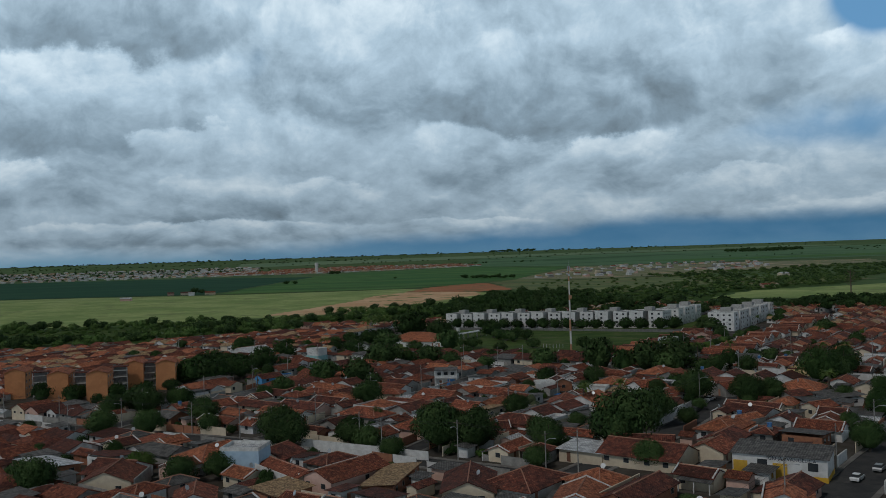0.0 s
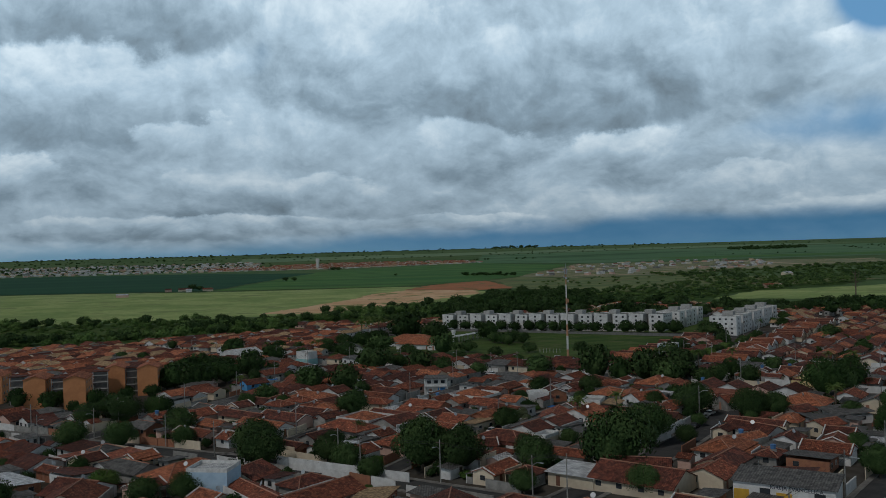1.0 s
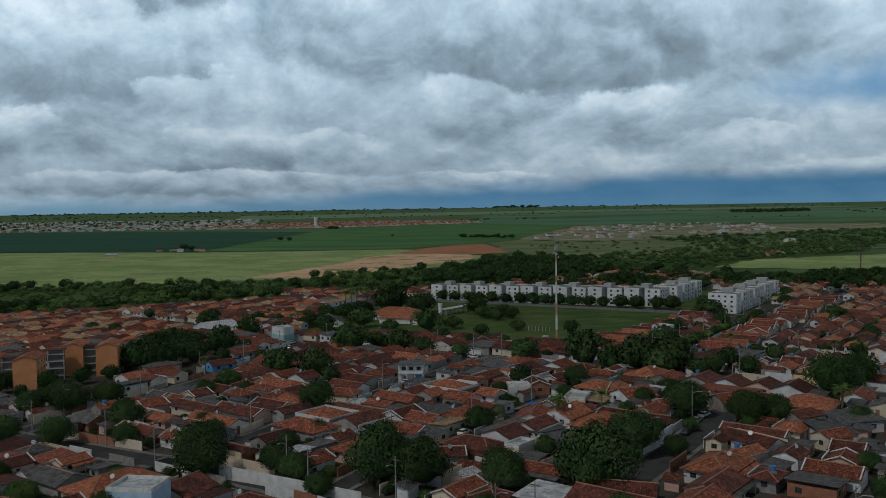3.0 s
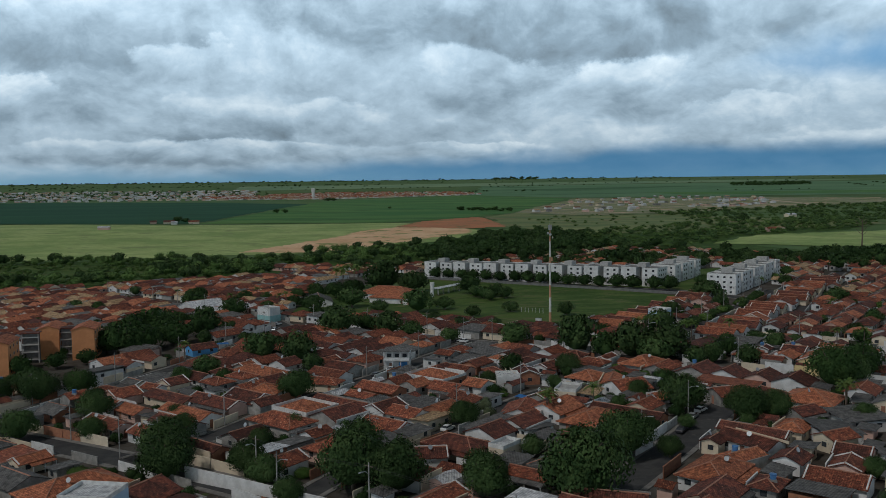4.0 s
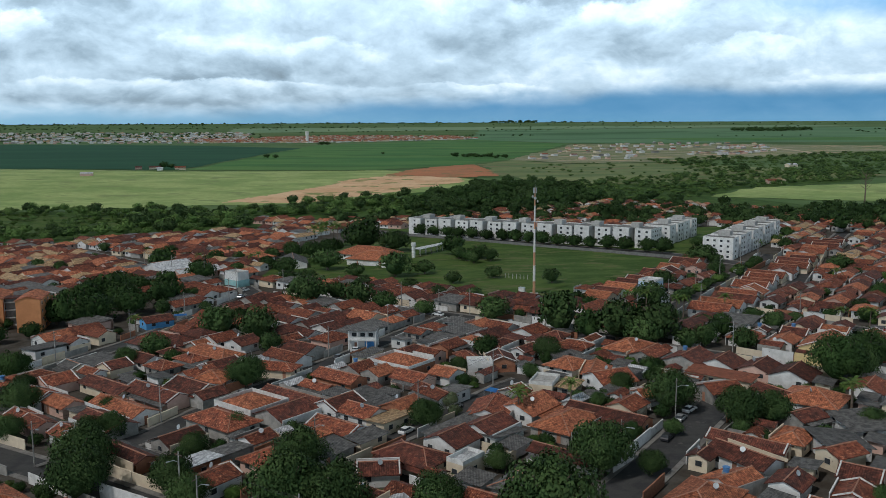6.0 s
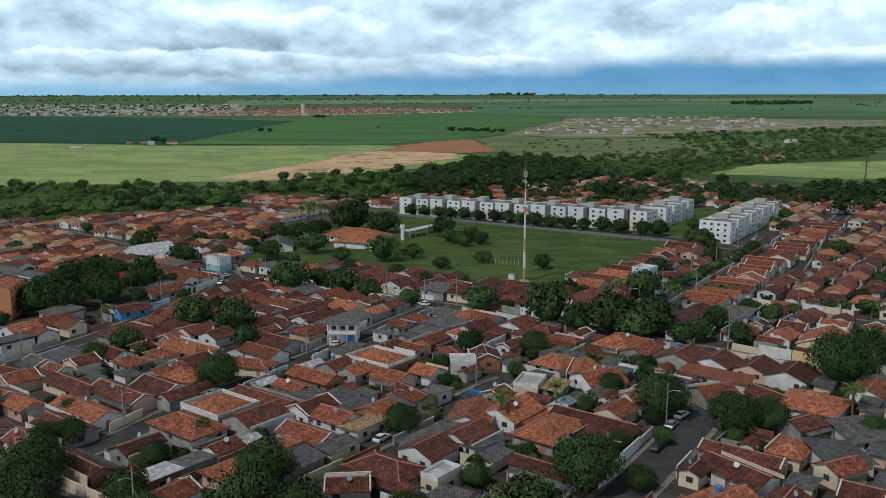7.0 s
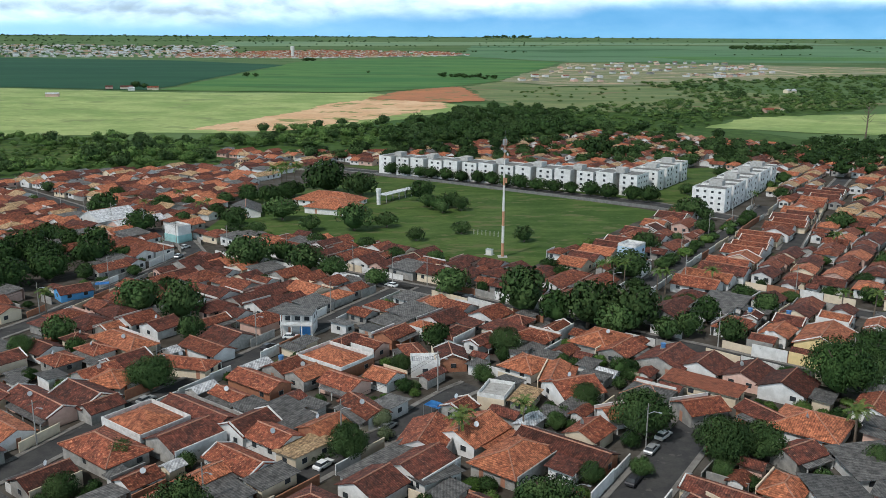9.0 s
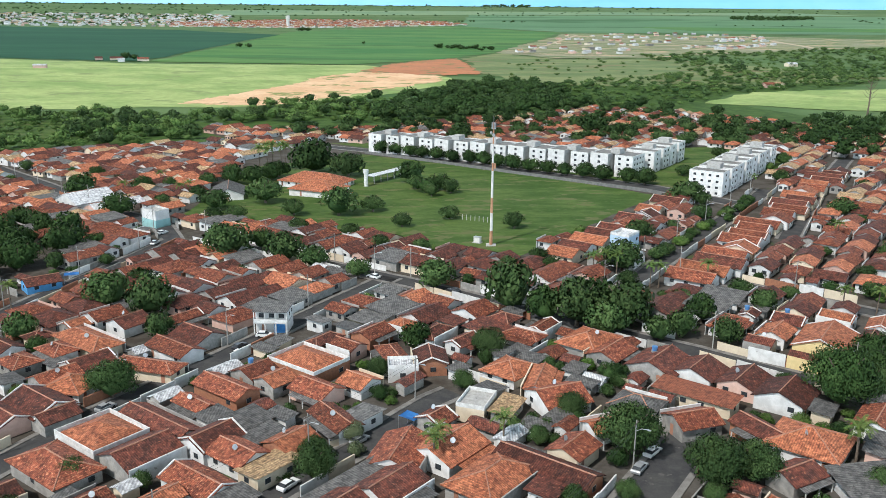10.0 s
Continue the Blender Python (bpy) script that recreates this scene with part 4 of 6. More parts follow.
def leaf_cloud(seed, radius, height, clumps, per_clump, leaf, rings=6, sides=9):
    """Vertices, faces and normals of a crown: bent leaf sprays on the shells of many clumps, over a dark inner mass."""
    rng = np.random.default_rng(seed)
    d = unit(rng.normal(size=(clumps, 3)))
    d[:, 2] = np.abs(d[:, 2]) * 1.05 - 0.28
    reach = rng.uniform(0.55, 0.80, (clumps, 1))
    mid = np.array((0, 0, height * 0.5)) + d * reach * np.array((radius, radius, height * 0.5))
    size = radius * rng.uniform(0.26, 0.44, (clumps, 1))
    mid, size = np.repeat(mid, per_clump, 0), np.repeat(size, per_clump, 0)
    many = len(mid)
    n = unit(rng.normal(size=(many, 3)))
    p = mid + n * size * rng.uniform(0.75, 1.08, (many, 1)) * np.array((1, 1, 0.8))
    a = unit(np.cross(n, rng.normal(size=(many, 3))))
    b = np.cross(n, a)
    s = leaf * rng.uniform(0.6, 1.3, (many, 1))
    tip = n * s * 0.35
    verts = np.stack((p - a * s, p - b * s * 0.7 + tip, p + a * s, p + b * s * 0.7 - tip), 1).reshape(-1, 3).tolist()
    soft = unit(n * 0.8 + (p - np.array((0, 0, height * 0.35))) / radius * 0.5 + a * rng.uniform(-0.35, 0.35, (many, 1)))
    normals = np.repeat(soft, 4, 0).tolist()
    faces = np.arange(4 * many).reshape(-1, 4).tolist()
    base = len(verts)
    for r in range(rings + 1):
        t = math.pi * r / rings
        for q in (2 * math.pi * side / sides for side in range(sides)):
            k = rng.uniform(0.5, 0.68)
            out = (math.sin(t) * math.cos(q), math.sin(t) * math.sin(q), math.cos(t))
            normals.append(out)
            verts.append((out[0] * radius * k, out[1] * radius * k, height * 0.45 + out[2] * height * 0.5 * k))
    for r in range(rings):
        for side in range(sides):
            i, j = base + r * sides + side, base + r * sides + (side + 1) % sides
            faces.append((i, i + sides, j + sides, j))
    return verts, faces, normals


CROWNS = {}


def crown_mesh(style, k, close):
    key = (style, k, close)
    if key not in CROWNS:
        material = {"round": LEAF, "dark": LEAF_DARK, "bush": LEAF_LIGHT, "dry": LEAF_DRY}[style]
        v, f, soft = leaf_cloud(100 + 7 * k + len(style), 4.0, 5.6, 42 if close else 28, 230 if close else 60, 0.125 if close else 0.26)
        me = bpy.data.meshes.new("crown_" + style)
        me.from_pydata(v, [], f)
        me.materials.append(material)
        me.normals_split_custom_set_from_vertices(soft)
        CROWNS[key] = me
    return CROWNS[key]


def trunk_mesh(k):
    key = ("trunk", k)
    if key not in CROWNS:
        rnd = random.Random(k)
        bm = bmesh.new()
        lean = rnd.uniform(-0.3, 0.3)
        tube(bm, [(0, 0, -0.4), (lean * 0.3, 0, 0.9), (lean, 0.1, 2.2)], [0.34, 0.26, 0.2], 8)
        for b in range(4):
            t = 2 * math.pi * b / 4 + rnd.uniform(-0.4, 0.4)
            tube(bm, [(lean, 0.1, 2.1), (lean + math.cos(t) * 1.0, math.sin(t) * 1.0, 3.3), (lean + math.cos(t) * 2.0, math.sin(t) * 2.0, 4.4)], [0.16, 0.11, 0.05], 6)
        me = bpy.data.meshes.new("trunk")
        bm.to_mesh(me)
        bm.free()
        me.materials.append(BARK)
        CROWNS[key] = me
    return CROWNS[key]


TREES = []
TREE_WORDS = {"round": "broad leafy green tree", "dark": "dense dark green tree", "bush": "light green rounded bush", "dry": "grey-green pruned street tree"}


def tree(x, y, width, style="round", tall=1.0, group=""):
    rnd = random.Random(int(x * 13 + y * 7))
    s = width / 8.2
    tall *= (1.32 if y < 330 else 1.08) if style != "bush" else 1.0
    k = rnd.randrange(5)
    ob = new("tree" if style != "bush" else "bush", trunk_mesh(k % 3))
    ob.matrix_world = pose(x, y, ground_z(x, y) + 0.05, 0, 0, rnd.uniform(0, 360)) @ Matrix.Diagonal((s, s, s * tall, 1))
    c = new("crown", crown_mesh(style, k, y < 300 and width > 4.2))
    c.parent = ob
    c.location = (0, 0, -0.2 if style != "bush" else -0.9)
    tagged(ob, TREE_WORDS[style] + (" in a yard among the houses" if y < 400 else " beside the grass field"), "bush" if style == "bush" else "tree", group)
    TREES.append((x, y, width / 2))
    return ob


def frond_mesh():
    bm = bmesh.new()
    spine = [(0, 0, 0), (0.5, 0, 0.28), (1.1, 0, 0.38), (1.7, 0, 0.22), (2.2, 0, -0.15), (2.5, 0, -0.6)]
    for i, (p, q) in enumerate(zip(spine, spine[1:])):
        for side in (-1, 1):
            for k in range(3):
                a, b = Vector(p).lerp(Vector(q), k / 3), Vector(p).lerp(Vector(q), k / 3 + 0.22)
                w = 0.5 * (1 - 0.11 * i)
                out = Vector((0.22, side * w, -0.26 * w))
                bm.faces.new([bm.verts.new(v) for v in (a, b, b + out, a + out)])
    return bm


def palm(x, y, tall=6.5, size=1.0):
    rnd = random.Random(int(x * 11 + y * 5))
    bm = bmesh.new()
    lean = rnd.uniform(-0.5, 0.5)
    tube(bm, [(0, 0, -0.3), (lean * 0.3, 0, tall * 0.4), (lean * 0.7, 0, tall * 0.8), (lean, 0, tall)], [0.24, 0.18, 0.15, 0.13], 8)
    me = bpy.data.meshes.new("palm_tree")
    bm.to_mesh(me)
    bm.free()
    me.materials.append(BARK)
    ob = new("palm_tree", me)
    ob.matrix_world = pose(x, y, ground_z(x, y) + 0.05, 0, 0, rnd.uniform(0, 360))
    tagged(ob, "slender palm tree with arching green fronds", "palm", "palms")
    for k in range(15):
        m = pose(lean, 0, tall, 0, 0, k * 137.5) @ pose(0, 0, 0, 0, -38 + 60 * k / 15, 0) @ Matrix.Scale(size * rnd.uniform(0.85, 1.1), 4)
        shared("frond", "palm_frond", frond_mesh, FROND, ob, m)
    TREES.append((x, y, 1.2))


tree(-28.3, 277.6, 10.5)
tree(47.9, 297.5, 8.3)
tree(70.0, 253.3, 11.7)
tree(81.9, 242.7, 10.8)
tree(88.6, 243.8, 9.0)
tree(62.0, 266.9, 6.5)
tree(113.5, 271.7, 14.0, "dark", 1.05)
tree(125.9, 282.9, 13.0, "dark")
tree(120, 274, 10)
tree(69.9, 316.3, 14.9)
tree(80.9, 315.3, 14.8)
tree(62.5, 320, 11, "dark")
tree(75.5, 309, 11)
tree(76, 323, 12, "dark")
tree(54.9, 327.4, 15.9)
tree(35.0, 346.7, 12.5)
tree(93.1, 308.2, 8.2)
tree(87.3, 305.8, 7.4)
tree(102.0, 303.0, 8.1)
tree(42.1, 280.3, 5.2)
tree(11.9, 245.9, 3.1, "bush")
tree(16.1, 252.0, 5.5)
tree(19.5, 259.5, 4.2, "dry")
tree(23.3, 252.9, 3.6, "dry")
tree(24.3, 286.9, 5.4)
tree(-36.7, 326.4, 13.0)
tree(-50.3, 333.3, 14.4)
tree(-61.9, 309.3, 9.0)
tree(-31.1, 381.8, 17.5)
tree(-11.8, 374.7, 14.2)
tree(-2.0, 368.2, 10.3)
tree(12.6, 359.1, 8.3)
tree(-21.5, 360.2, 5.1)
tree(-116.7, 477.5, 15.6, "dark")
tree(-101.6, 409.7, 10.9, "dark")
tree(-50, 503, 13, "dark")
tree(-44, 512, 12, "dark")
tree(-60, 505, 11, "dark")
tree(-27, 527, 24, "dark", 1.05)
tree(-42, 520, 12, "dark")
tree(-9.3, 519.7, 17.7)
tree(-53.9, 450.5, 12.7)
tree(-36.3, 462.1, 15.3)
tree(-20.6, 439.1, 9.8)
tree(-3.3, 438.3, 16.2)
tree(9.1, 444.4, 9.9)
tree(28, 480, 10, "dark")
tree(34, 486, 11, "dark")
tree(39, 478, 9)
tree(31, 472, 8)
tree(24, 488, 9)
tree(21.8, 501.0, 15.3, "dark")
tree(21.8, 419.2, 7.7)
tree(38.6, 430.7, 8.0)
tree(61.6, 415.0, 8.8)
tree(-95.1, 488.4, 10.5, "dark")
tree(-87.9, 439.3, 13.9, "dark")
tree(-78.3, 393.8, 8.1, "dark")
tree(-66.6, 373.5, 5.6)
tree(129.8, 424.8, 8.6)
tree(115.6, 408.6, 6.0)
tree(132.2, 453.6, 13.9)
tree(101.0, 394.0, 11.4)
tree(189.9, 542.3, 10.4, "dark")
tree(88.5, 348.6, 6.4)
tree(181.6, 426.9, 11.3)
tree(116.3, 337.9, 7.2)
tree(154.0, 375.1, 4.7)
tree(128.0, 335.2, 5.6)
tree(89.4, 362.2, 13.5)
tree(-51.6, 240.4, 7.3)
tree(-47.9, 242.8, 7.3)
tree(-46.7, 230.7, 6.9)
tree(-54.8, 258.8, 5.3)
tree(-27.2, 232.3, 6.1)
tree(-22.4, 244.5, 5.8)
tree(-4.4, 221.9, 11.0)
tree(17.3, 245.7, 7.8)
tree(22.1, 258.7, 4.8, "dry")
tree(31.3, 221.9, 5.3)
tree(49.6, 219.3, 12.5)
tree(58.6, 219.1, 5.8)
tree(67.2, 238.6, 4.4)
tree(107.2, 239.7, 5.9)
tree(-41.5, 212.2, 11.8)
tree(-20.9, 207.9, 7.8)
tree(-3.6, 203.9, 13.9)
tree(4.7, 202.1, 12.6)
tree(20.9, 205.1, 9.0)
tree(-69.3, 242.5, 7.1)
tree(-86.9, 243.3, 9.5)
tree(-141, 316, 9, "dark")
tree(-155, 322, 10, "dark")
tree(-119, 330, 8.5, "dark")
tree(-127, 322, 8, "dark")
tree(-111, 336, 8, "dark")
tree(-100.9, 245.3, 9.8)
tree(-101, 282, 12)
tree(-92, 288, 10, "dark")
tree(-108, 290, 11, "dark")
tree(-75.9, 259.9, 9.9)
tree(-14.5, 198.0, 6.4)
tree(-45.1, 222.4, 12.3)
tree(21.2, 197.6, 9.3)
tree(37.8, 193.6, 17.2)
tree(17.2, 182.1, 6.2)
tree(-26.2, 215.4, 8.7)
tree(-58.5, 183.3, 7.8)
tree(39.8, 177.2, 7.3)
tree(60.8, 158.6, 3.0, "bush")
tree(-110, 420, 11, "dark")
tree(-118, 426, 12, "dark")
tree(-88.4, 180.1, 10.8)
tree(-50.9, 186.6, 7.8)
tree(-37.5, 170.4, 4.7)
tree(86.7, 182.0, 8.1)
palm(36.8, 248.0)
palm(48.7, 254.5)
palm(108.0, 250.8)
palm(80.3, 356.9)
palm(84.0, 359.5)
palm(86.8, 356.7)
palm(94.1, 345.9)
palm(96.4, 345.8)
for px, py, tall in ((-52, 542, 12), (-48.5, 538, 13), (-45, 541, 12.5), (-55, 537, 11.5), (-42, 536, 12), (-50, 533, 11)):
    palm(px, py, tall, 1.7)
palm(-76.9, 334.0)
palm(-73.2, 469.5)
palm(-70.6, 475.1)
palm(-99.4, 476.6)
palm(-91.7, 500.9)
palm(164.5, 391.5)
palm(137.1, 323.9)
palm(144.5, 321.6)
palm(110.2, 347.9)
palm(164.5, 474.1)
palm(37.4, 251.0)
palm(107.1, 249.2)


# ---- the church hall ----
def church(x, y, turn):
    root = new("church_hall")
    root.matrix_world = pose(x, y, ground_z(x, y), 0, 0, turn)
    tagged(root, "long low church hall, white over yellow, grey sheet roof", "church")
    part("wall", box(-8.5, 8.5, -4, 4, 1.3, 4.6), WALL["white"], root)
    part("plinth", box(-8.56, 8.56, -4.06, 4.06, -1, 1.3), surface("yellow_plinth", (0.72, 0.42, 0.04), (0.64, 0.37, 0.04), 1.5, 0.7, 0.1, 0.1), root, "bright yellow painted base")
    bm = bmesh.new()
    slab(bm, [(-8.9, -4.4, 4.65), (8.9, -4.4, 4.65), (8.9, 4.4, 5.6), (-8.9, 4.4, 5.6)], 0.1)
    part("roof", bm, ROOF["grey"], root)
    for wx in (-3.0, 6.0):
        add_window(root, pose(wx, -4, 3.0), 1.5)
    for wx in (-7.0, 0.2):
        part("gate", box(wx - 1.3, wx + 1.3, -4.1, -4.0, -0.2, 3.2), surface("yellow_gate", (0.60, 0.36, 0.05), (0.52, 0.31, 0.05), 0.8, 0.5, 0.1, 0.1), root, "yellow sheet metal gate")
    words = bpy.data.curves.new("sign_text", "FONT")
    words.body, words.size, words.align_x, words.extrude = "IGREJA EVANGELICA", 0.95, "CENTER", 0.01
    words.materials.append(surface("sign_black", (0.03, 0.03, 0.05), (0.04, 0.04, 0.06), 1, 0.6, 0, 0.05))
    text = new("sign_lettering", words)
    text.parent = root
    text.matrix_basis = pose(2.2, -4.03, 3.75, 90, 0, 0)
    TAKEN.append((x, y, 8.6, 4.1, turn))


church(63.0, 166.8, -31)

hedge(9.5, 243.5, 18.0, 253.5, 2.6)
hedge(26.5, 276, 29.0, 281, 2.0)
grove = random.Random(77)
for k in range(22):      # dense grove beside the orange blocks
    tree(-102 + grove.uniform(-17, 17), 376 + grove.uniform(-24, 26), grove.uniform(10, 15), "dark", grove.uniform(0.95, 1.2), "grove")
for k in range(17):      # gardens along the street between the terraces
    f = (k + 0.5) / 17
    tree(101 + 56 * f + grove.uniform(-3.5, 3.5), 371 + 84 * f + grove.uniform(-3.5, 3.5), grove.uniform(3.5, 6.5), grove.choice(("round", "dark", "bush")), 0.9, "street trees")
for tx, ty, tw in ((-22, 391, 10), (-38, 398, 10), (-48, 428, 9), (-14, 412, 8), (128, 455, 9), (137, 449, 8), (66, 372, 7), (30, 384, 7), (5, 403, 8), (-40, 430, 9),
                   (146, 512, 8), (176, 560, 9), (186, 546, 9), (201, 538, 9), (122, 545, 9), (-66, 470, 9), (-70, 500, 9), (-64, 520, 10), (-76, 456, 8)):
    tree(tx, ty, tw, grove.choice(("round", "dark")))


# ---- fill the blocks ----
def free(x, y, L, W, turn, gap=0.0, road=1.8):
    one = (x, y, L / 2 + gap, W / 2 + gap, turn)
    for c in corners(*one) + [(x, y)]:
        if road_gap(*c) < road:
            return False
        if inside(*c, FIELD) or not inside(*c, TOWN):
            return False
    if any(math.hypot(x - tx, y - ty) < 0.55 * r + 0.35 * W for tx, ty, r in TREES):
        return False
    return not any(clash(one, two) for two in TAKEN)


for k in range(420):
    x, y = RND.uniform(-190, 260), RND.uniform(150, 560)
    if abs(x - 10) < 0.55 * y and len(TREES) < 275 and free(x, y, 5, 5, 54, 0.0, 1.0):
        near = [1 for tx, ty, r in TREES if math.hypot(x - tx, y - ty) < 9]
        if not near:
            tree(x, y, RND.uniform(4.5, 8.5), RND.choice(("round", "dark", "dark", "bush")), RND.uniform(0.85, 1.2), "yard trees")

ROOF_PICK = ("dark", "dark", "dark", "red", "red", "red", "orange", "grey")
# ground kept clear of fill: apartments, school park, woods
CLEAR = [
    [(-64, 440), (-12, 424), (57, 374), (136, 470), (160, 452), (205, 545), (190, 600), (140, 580), (100, 545), (20, 620), (-40, 640), (-70, 560)],
    [(-175, 300), (-100, 300), (-100, 372), (-175, 372)],
    [(-128, 348), (-86, 348), (-82, 392), (-126, 412)],
]
FAR = []


def single(x, y):
    """The quarter whose houses are told apart one by one."""
    return y < 318 and 0.47 * y > abs(x - 10)


for i in range(-60, 61):
    for j in range(-60, 61):
        p = Vector((20.0, 350.0)) + U * (i * 8.8) + V * (j * 9.3)
        x, y = p.x + RND.uniform(-0.8, 0.8), p.y + RND.uniform(-0.8, 0.8)
        if not inside(x, y, TOWN) or abs(x - 0.25 * y * 0.1) > 0.56 * y + 40 or y < 100:
            continue
        if any(inside(x, y, c) for c in CLEAR):
            continue
        if y > 560 and RND.random() < 0.35:
            continue
        estate = x > 110 and y > 300
        L, W = RND.uniform(8.4, 11.4), RND.uniform(6.8, 8.8)
        if estate:
            L, W = RND.uniform(7.2, 9.0), RND.uniform(5.6, 6.8)
        turn = (54 if RND.random() < (0.85 if estate else 0.6) else -36) + RND.uniform(-4, 4)
        kind = RND.choice(("gable", "gable", "gable", "hip", "sheet")) if not estate else "gable"
        roof = RND.choice(ROOF_PICK) if not estate else RND.choice(("red", "dark", "red", "orange"))
        # farther roofs picked more orange, sunlight on that quarter put into tile colour
        if y > 430:
            roof = RND.choice(("red", "orange", "orange", "red", "dark", "tan"))
        if kind == "sheet":
            roof = RND.choice(("grey", "grey", "red", "dark"))
        for shrink in (1.0, 0.85, 0.7, 0.55):
            if free(x, y, L * shrink, W * shrink, turn):
                small = shrink < 0.65
                if single(x, y):
                    house(x, y, L * shrink, W * shrink, turn, "sheet" if small else kind, RND.choice(("grey", "grey", "dark")) if small else roof, "white" if estate else "", trim=RND.random() < 0.55)
                else:
                    FAR.append((x, y, L * shrink, W * shrink, turn, roof))
                    TAKEN.append((x, y, L * shrink / 2, W * shrink / 2, turn))
                break


def house_crowd(name, items, label, up=1.0, windows=False):
    """Many houses of one quarter: walls, roofs and windows joined by material."""
    sorted_walls, sorted_roofs, glass = {}, {}, bmesh.new()
    keep = bpy.data.meshes.new("joined")
    for x, y, L, W, turn, roof in items:
        pick = random.Random(int(x * 31 + y * 17))
        m = pose(x, y, ground_z(x, y) + 0.1, 0, 0, turn)
        h = 2.6 * up + pick.uniform(-0.1, 0.4)
        kind = "sheet" if roof == "grey" else ("hip" if pick.random() < 0.25 and up == 1.0 else "gable")
        one = bmesh.new()
        if kind == "gable":
            gable_walls(one, L, W, h, 0.2 * W)
        else:
            add_box(one, -L / 2, L / 2, -W / 2, W / 2, -0.8, h)
        if windows and pick.random() < 0.4:
            add_box(one, -L / 2, L / 2, W / 2 + 0.62, W / 2 + 0.80, -0.8, h + 0.4)
        one.transform(m)
        one.to_mesh(keep)
        one.free()
        paint = pick.choice(("white", "white", "white", "cream", "grey", "pink"))
        sorted_walls.setdefault(paint, bmesh.new()).from_mesh(keep)
        top = roof_shape(kind, L, W, h)
        top.transform(m)
        top.to_mesh(keep)
        top.free()
        sorted_roofs.setdefault(roof, bmesh.new()).from_mesh(keep)
        if windows:
            for side in range(4):
                span, off = (L, W / 2) if side % 2 == 0 else (W, L / 2)
                for k in range(2):
                    if pick.random() < 0.7:
                        u = (k + 0.5) * span / 2 - span / 2
                        one = box(u - 0.6, u + 0.6, -off - 0.03, -off + 0.05, 1.0, 2.1)
                        one.transform(m @ pose(0, 0, 0, 0, 0, 90 * side))
                        one.to_mesh(keep)
                        one.free()
                        glass.from_mesh(keep)
    ob = new(name)
    tagged(ob, label, "houses", kind="stuff")
    for paint, bm in sorted_walls.items():
        part("walls", bm, WALL[paint], ob, WALL_WORDS[paint] + " walls")
    for roof, bm in sorted_roofs.items():
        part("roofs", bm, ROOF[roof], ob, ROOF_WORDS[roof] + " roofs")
    if windows:
        part("windows", glass, GLASS, ob, "dark windows")
    return ob


house_crowd("outlying_houses", FAR, "crowd of low white houses with red tiled roofs at the town edge", 1.0, True)

# ---- the mast ----


def mast(x, y):
    z = ground_z(x, y)
    root = new("mast")
    root.location = (x, y, z)
    tagged(root, "tall slim mast painted in orange and white bands", "mast")
    bands = ((0, 5, 1), (5, 11, 0), (11, 16, 1), (16, 24.8, 0), (24.8, 27.4, 1), (27.4, 33.5, 0), (33.5, 40.2, 1))
    for a, b, orange in bands:
        bm = bmesh.new()
        ra, rb = 0.54 - 0.0085 * a, 0.54 - 0.0085 * b
        tube(bm, [(0, 0, a), (0, 0, b - 0.06)], [ra, rb], 14)
        tube(bm, [(0, 0, b - 0.06), (0, 0, b)], [rb + 0.07, rb + 0.07], 14)
        part("band", bm, PAINT_ORANGE if orange else PAINT_WHITE, root, "faded orange painted section" if orange else "white painted section")
    bm = bmesh.new()
    tube(bm, [(0, 0, 40.2), (0, 0, 43.0)], [0.06, 0.03], 6)
    part("lightning_rod", bm, GALV, root, "thin steel lightning rod")
    part("junction_box", box(0.4, 1.0, -0.3, 0.3, 25.6, 27.2), PAINT_ORANGE, root, "rust coloured equipment box")
    bm = bmesh.new()
    tube(bm, [(0, 0, 38.2), (0, 0, 38.35)], [0.7, 0.7], 14)
    part("platform", bm, GALV, root, "round steel platform")
    for k in range(6):
        m = pose(0, 0, 39.2, 0, 0, 60 * k) @ pose(0.62, 0, 0)
        shared("antenna", "panel_antenna", lambda: box(-0.07, 0.07, -0.14, 0.14, -0.9, 1.0), GALV, root, m, "grey panel aerial")
    for k, up in ((0, 36.4), (1, 35.0), (2, 36.8)):
        bm = bmesh.new()
        tube(bm, [(0, -0.9, 0), (0, -1.15, 0)], [0.35, 0.55], 12)
        dish = part("dish", bm, GALV, root, "round microwave dish")
        dish.matrix_basis = pose(0, 0, up, 0, 0, 110 * k)
    part("foundation", box(-1.6, 1.6, -1.6, 1.6, -0.5, 0.35), CONCRETE, root, "concrete foundation block")


mast(52.4, 392.6)


def cabinet(x, y, turn):
    ob = new("equipment_cabinet")
    ob.matrix_world = pose(x, y, ground_z(x, y), 0, 0, turn)
    tagged(ob, "white equipment cabinet on a slab beside the mast", "cabinet")
    part("body", box(-1.1, 1.1, -0.7, 0.7, 0.25, 2.0), PAINT_WHITE, ob)
    part("slab", box(-1.5, 1.5, -1.1, 1.1, -0.3, 0.25), CONCRETE, ob, "concrete slab")
    part("lid", box(-1.2, 1.2, -0.8, 0.8, 2.0, 2.12), GALV, ob, "grey metal lid")


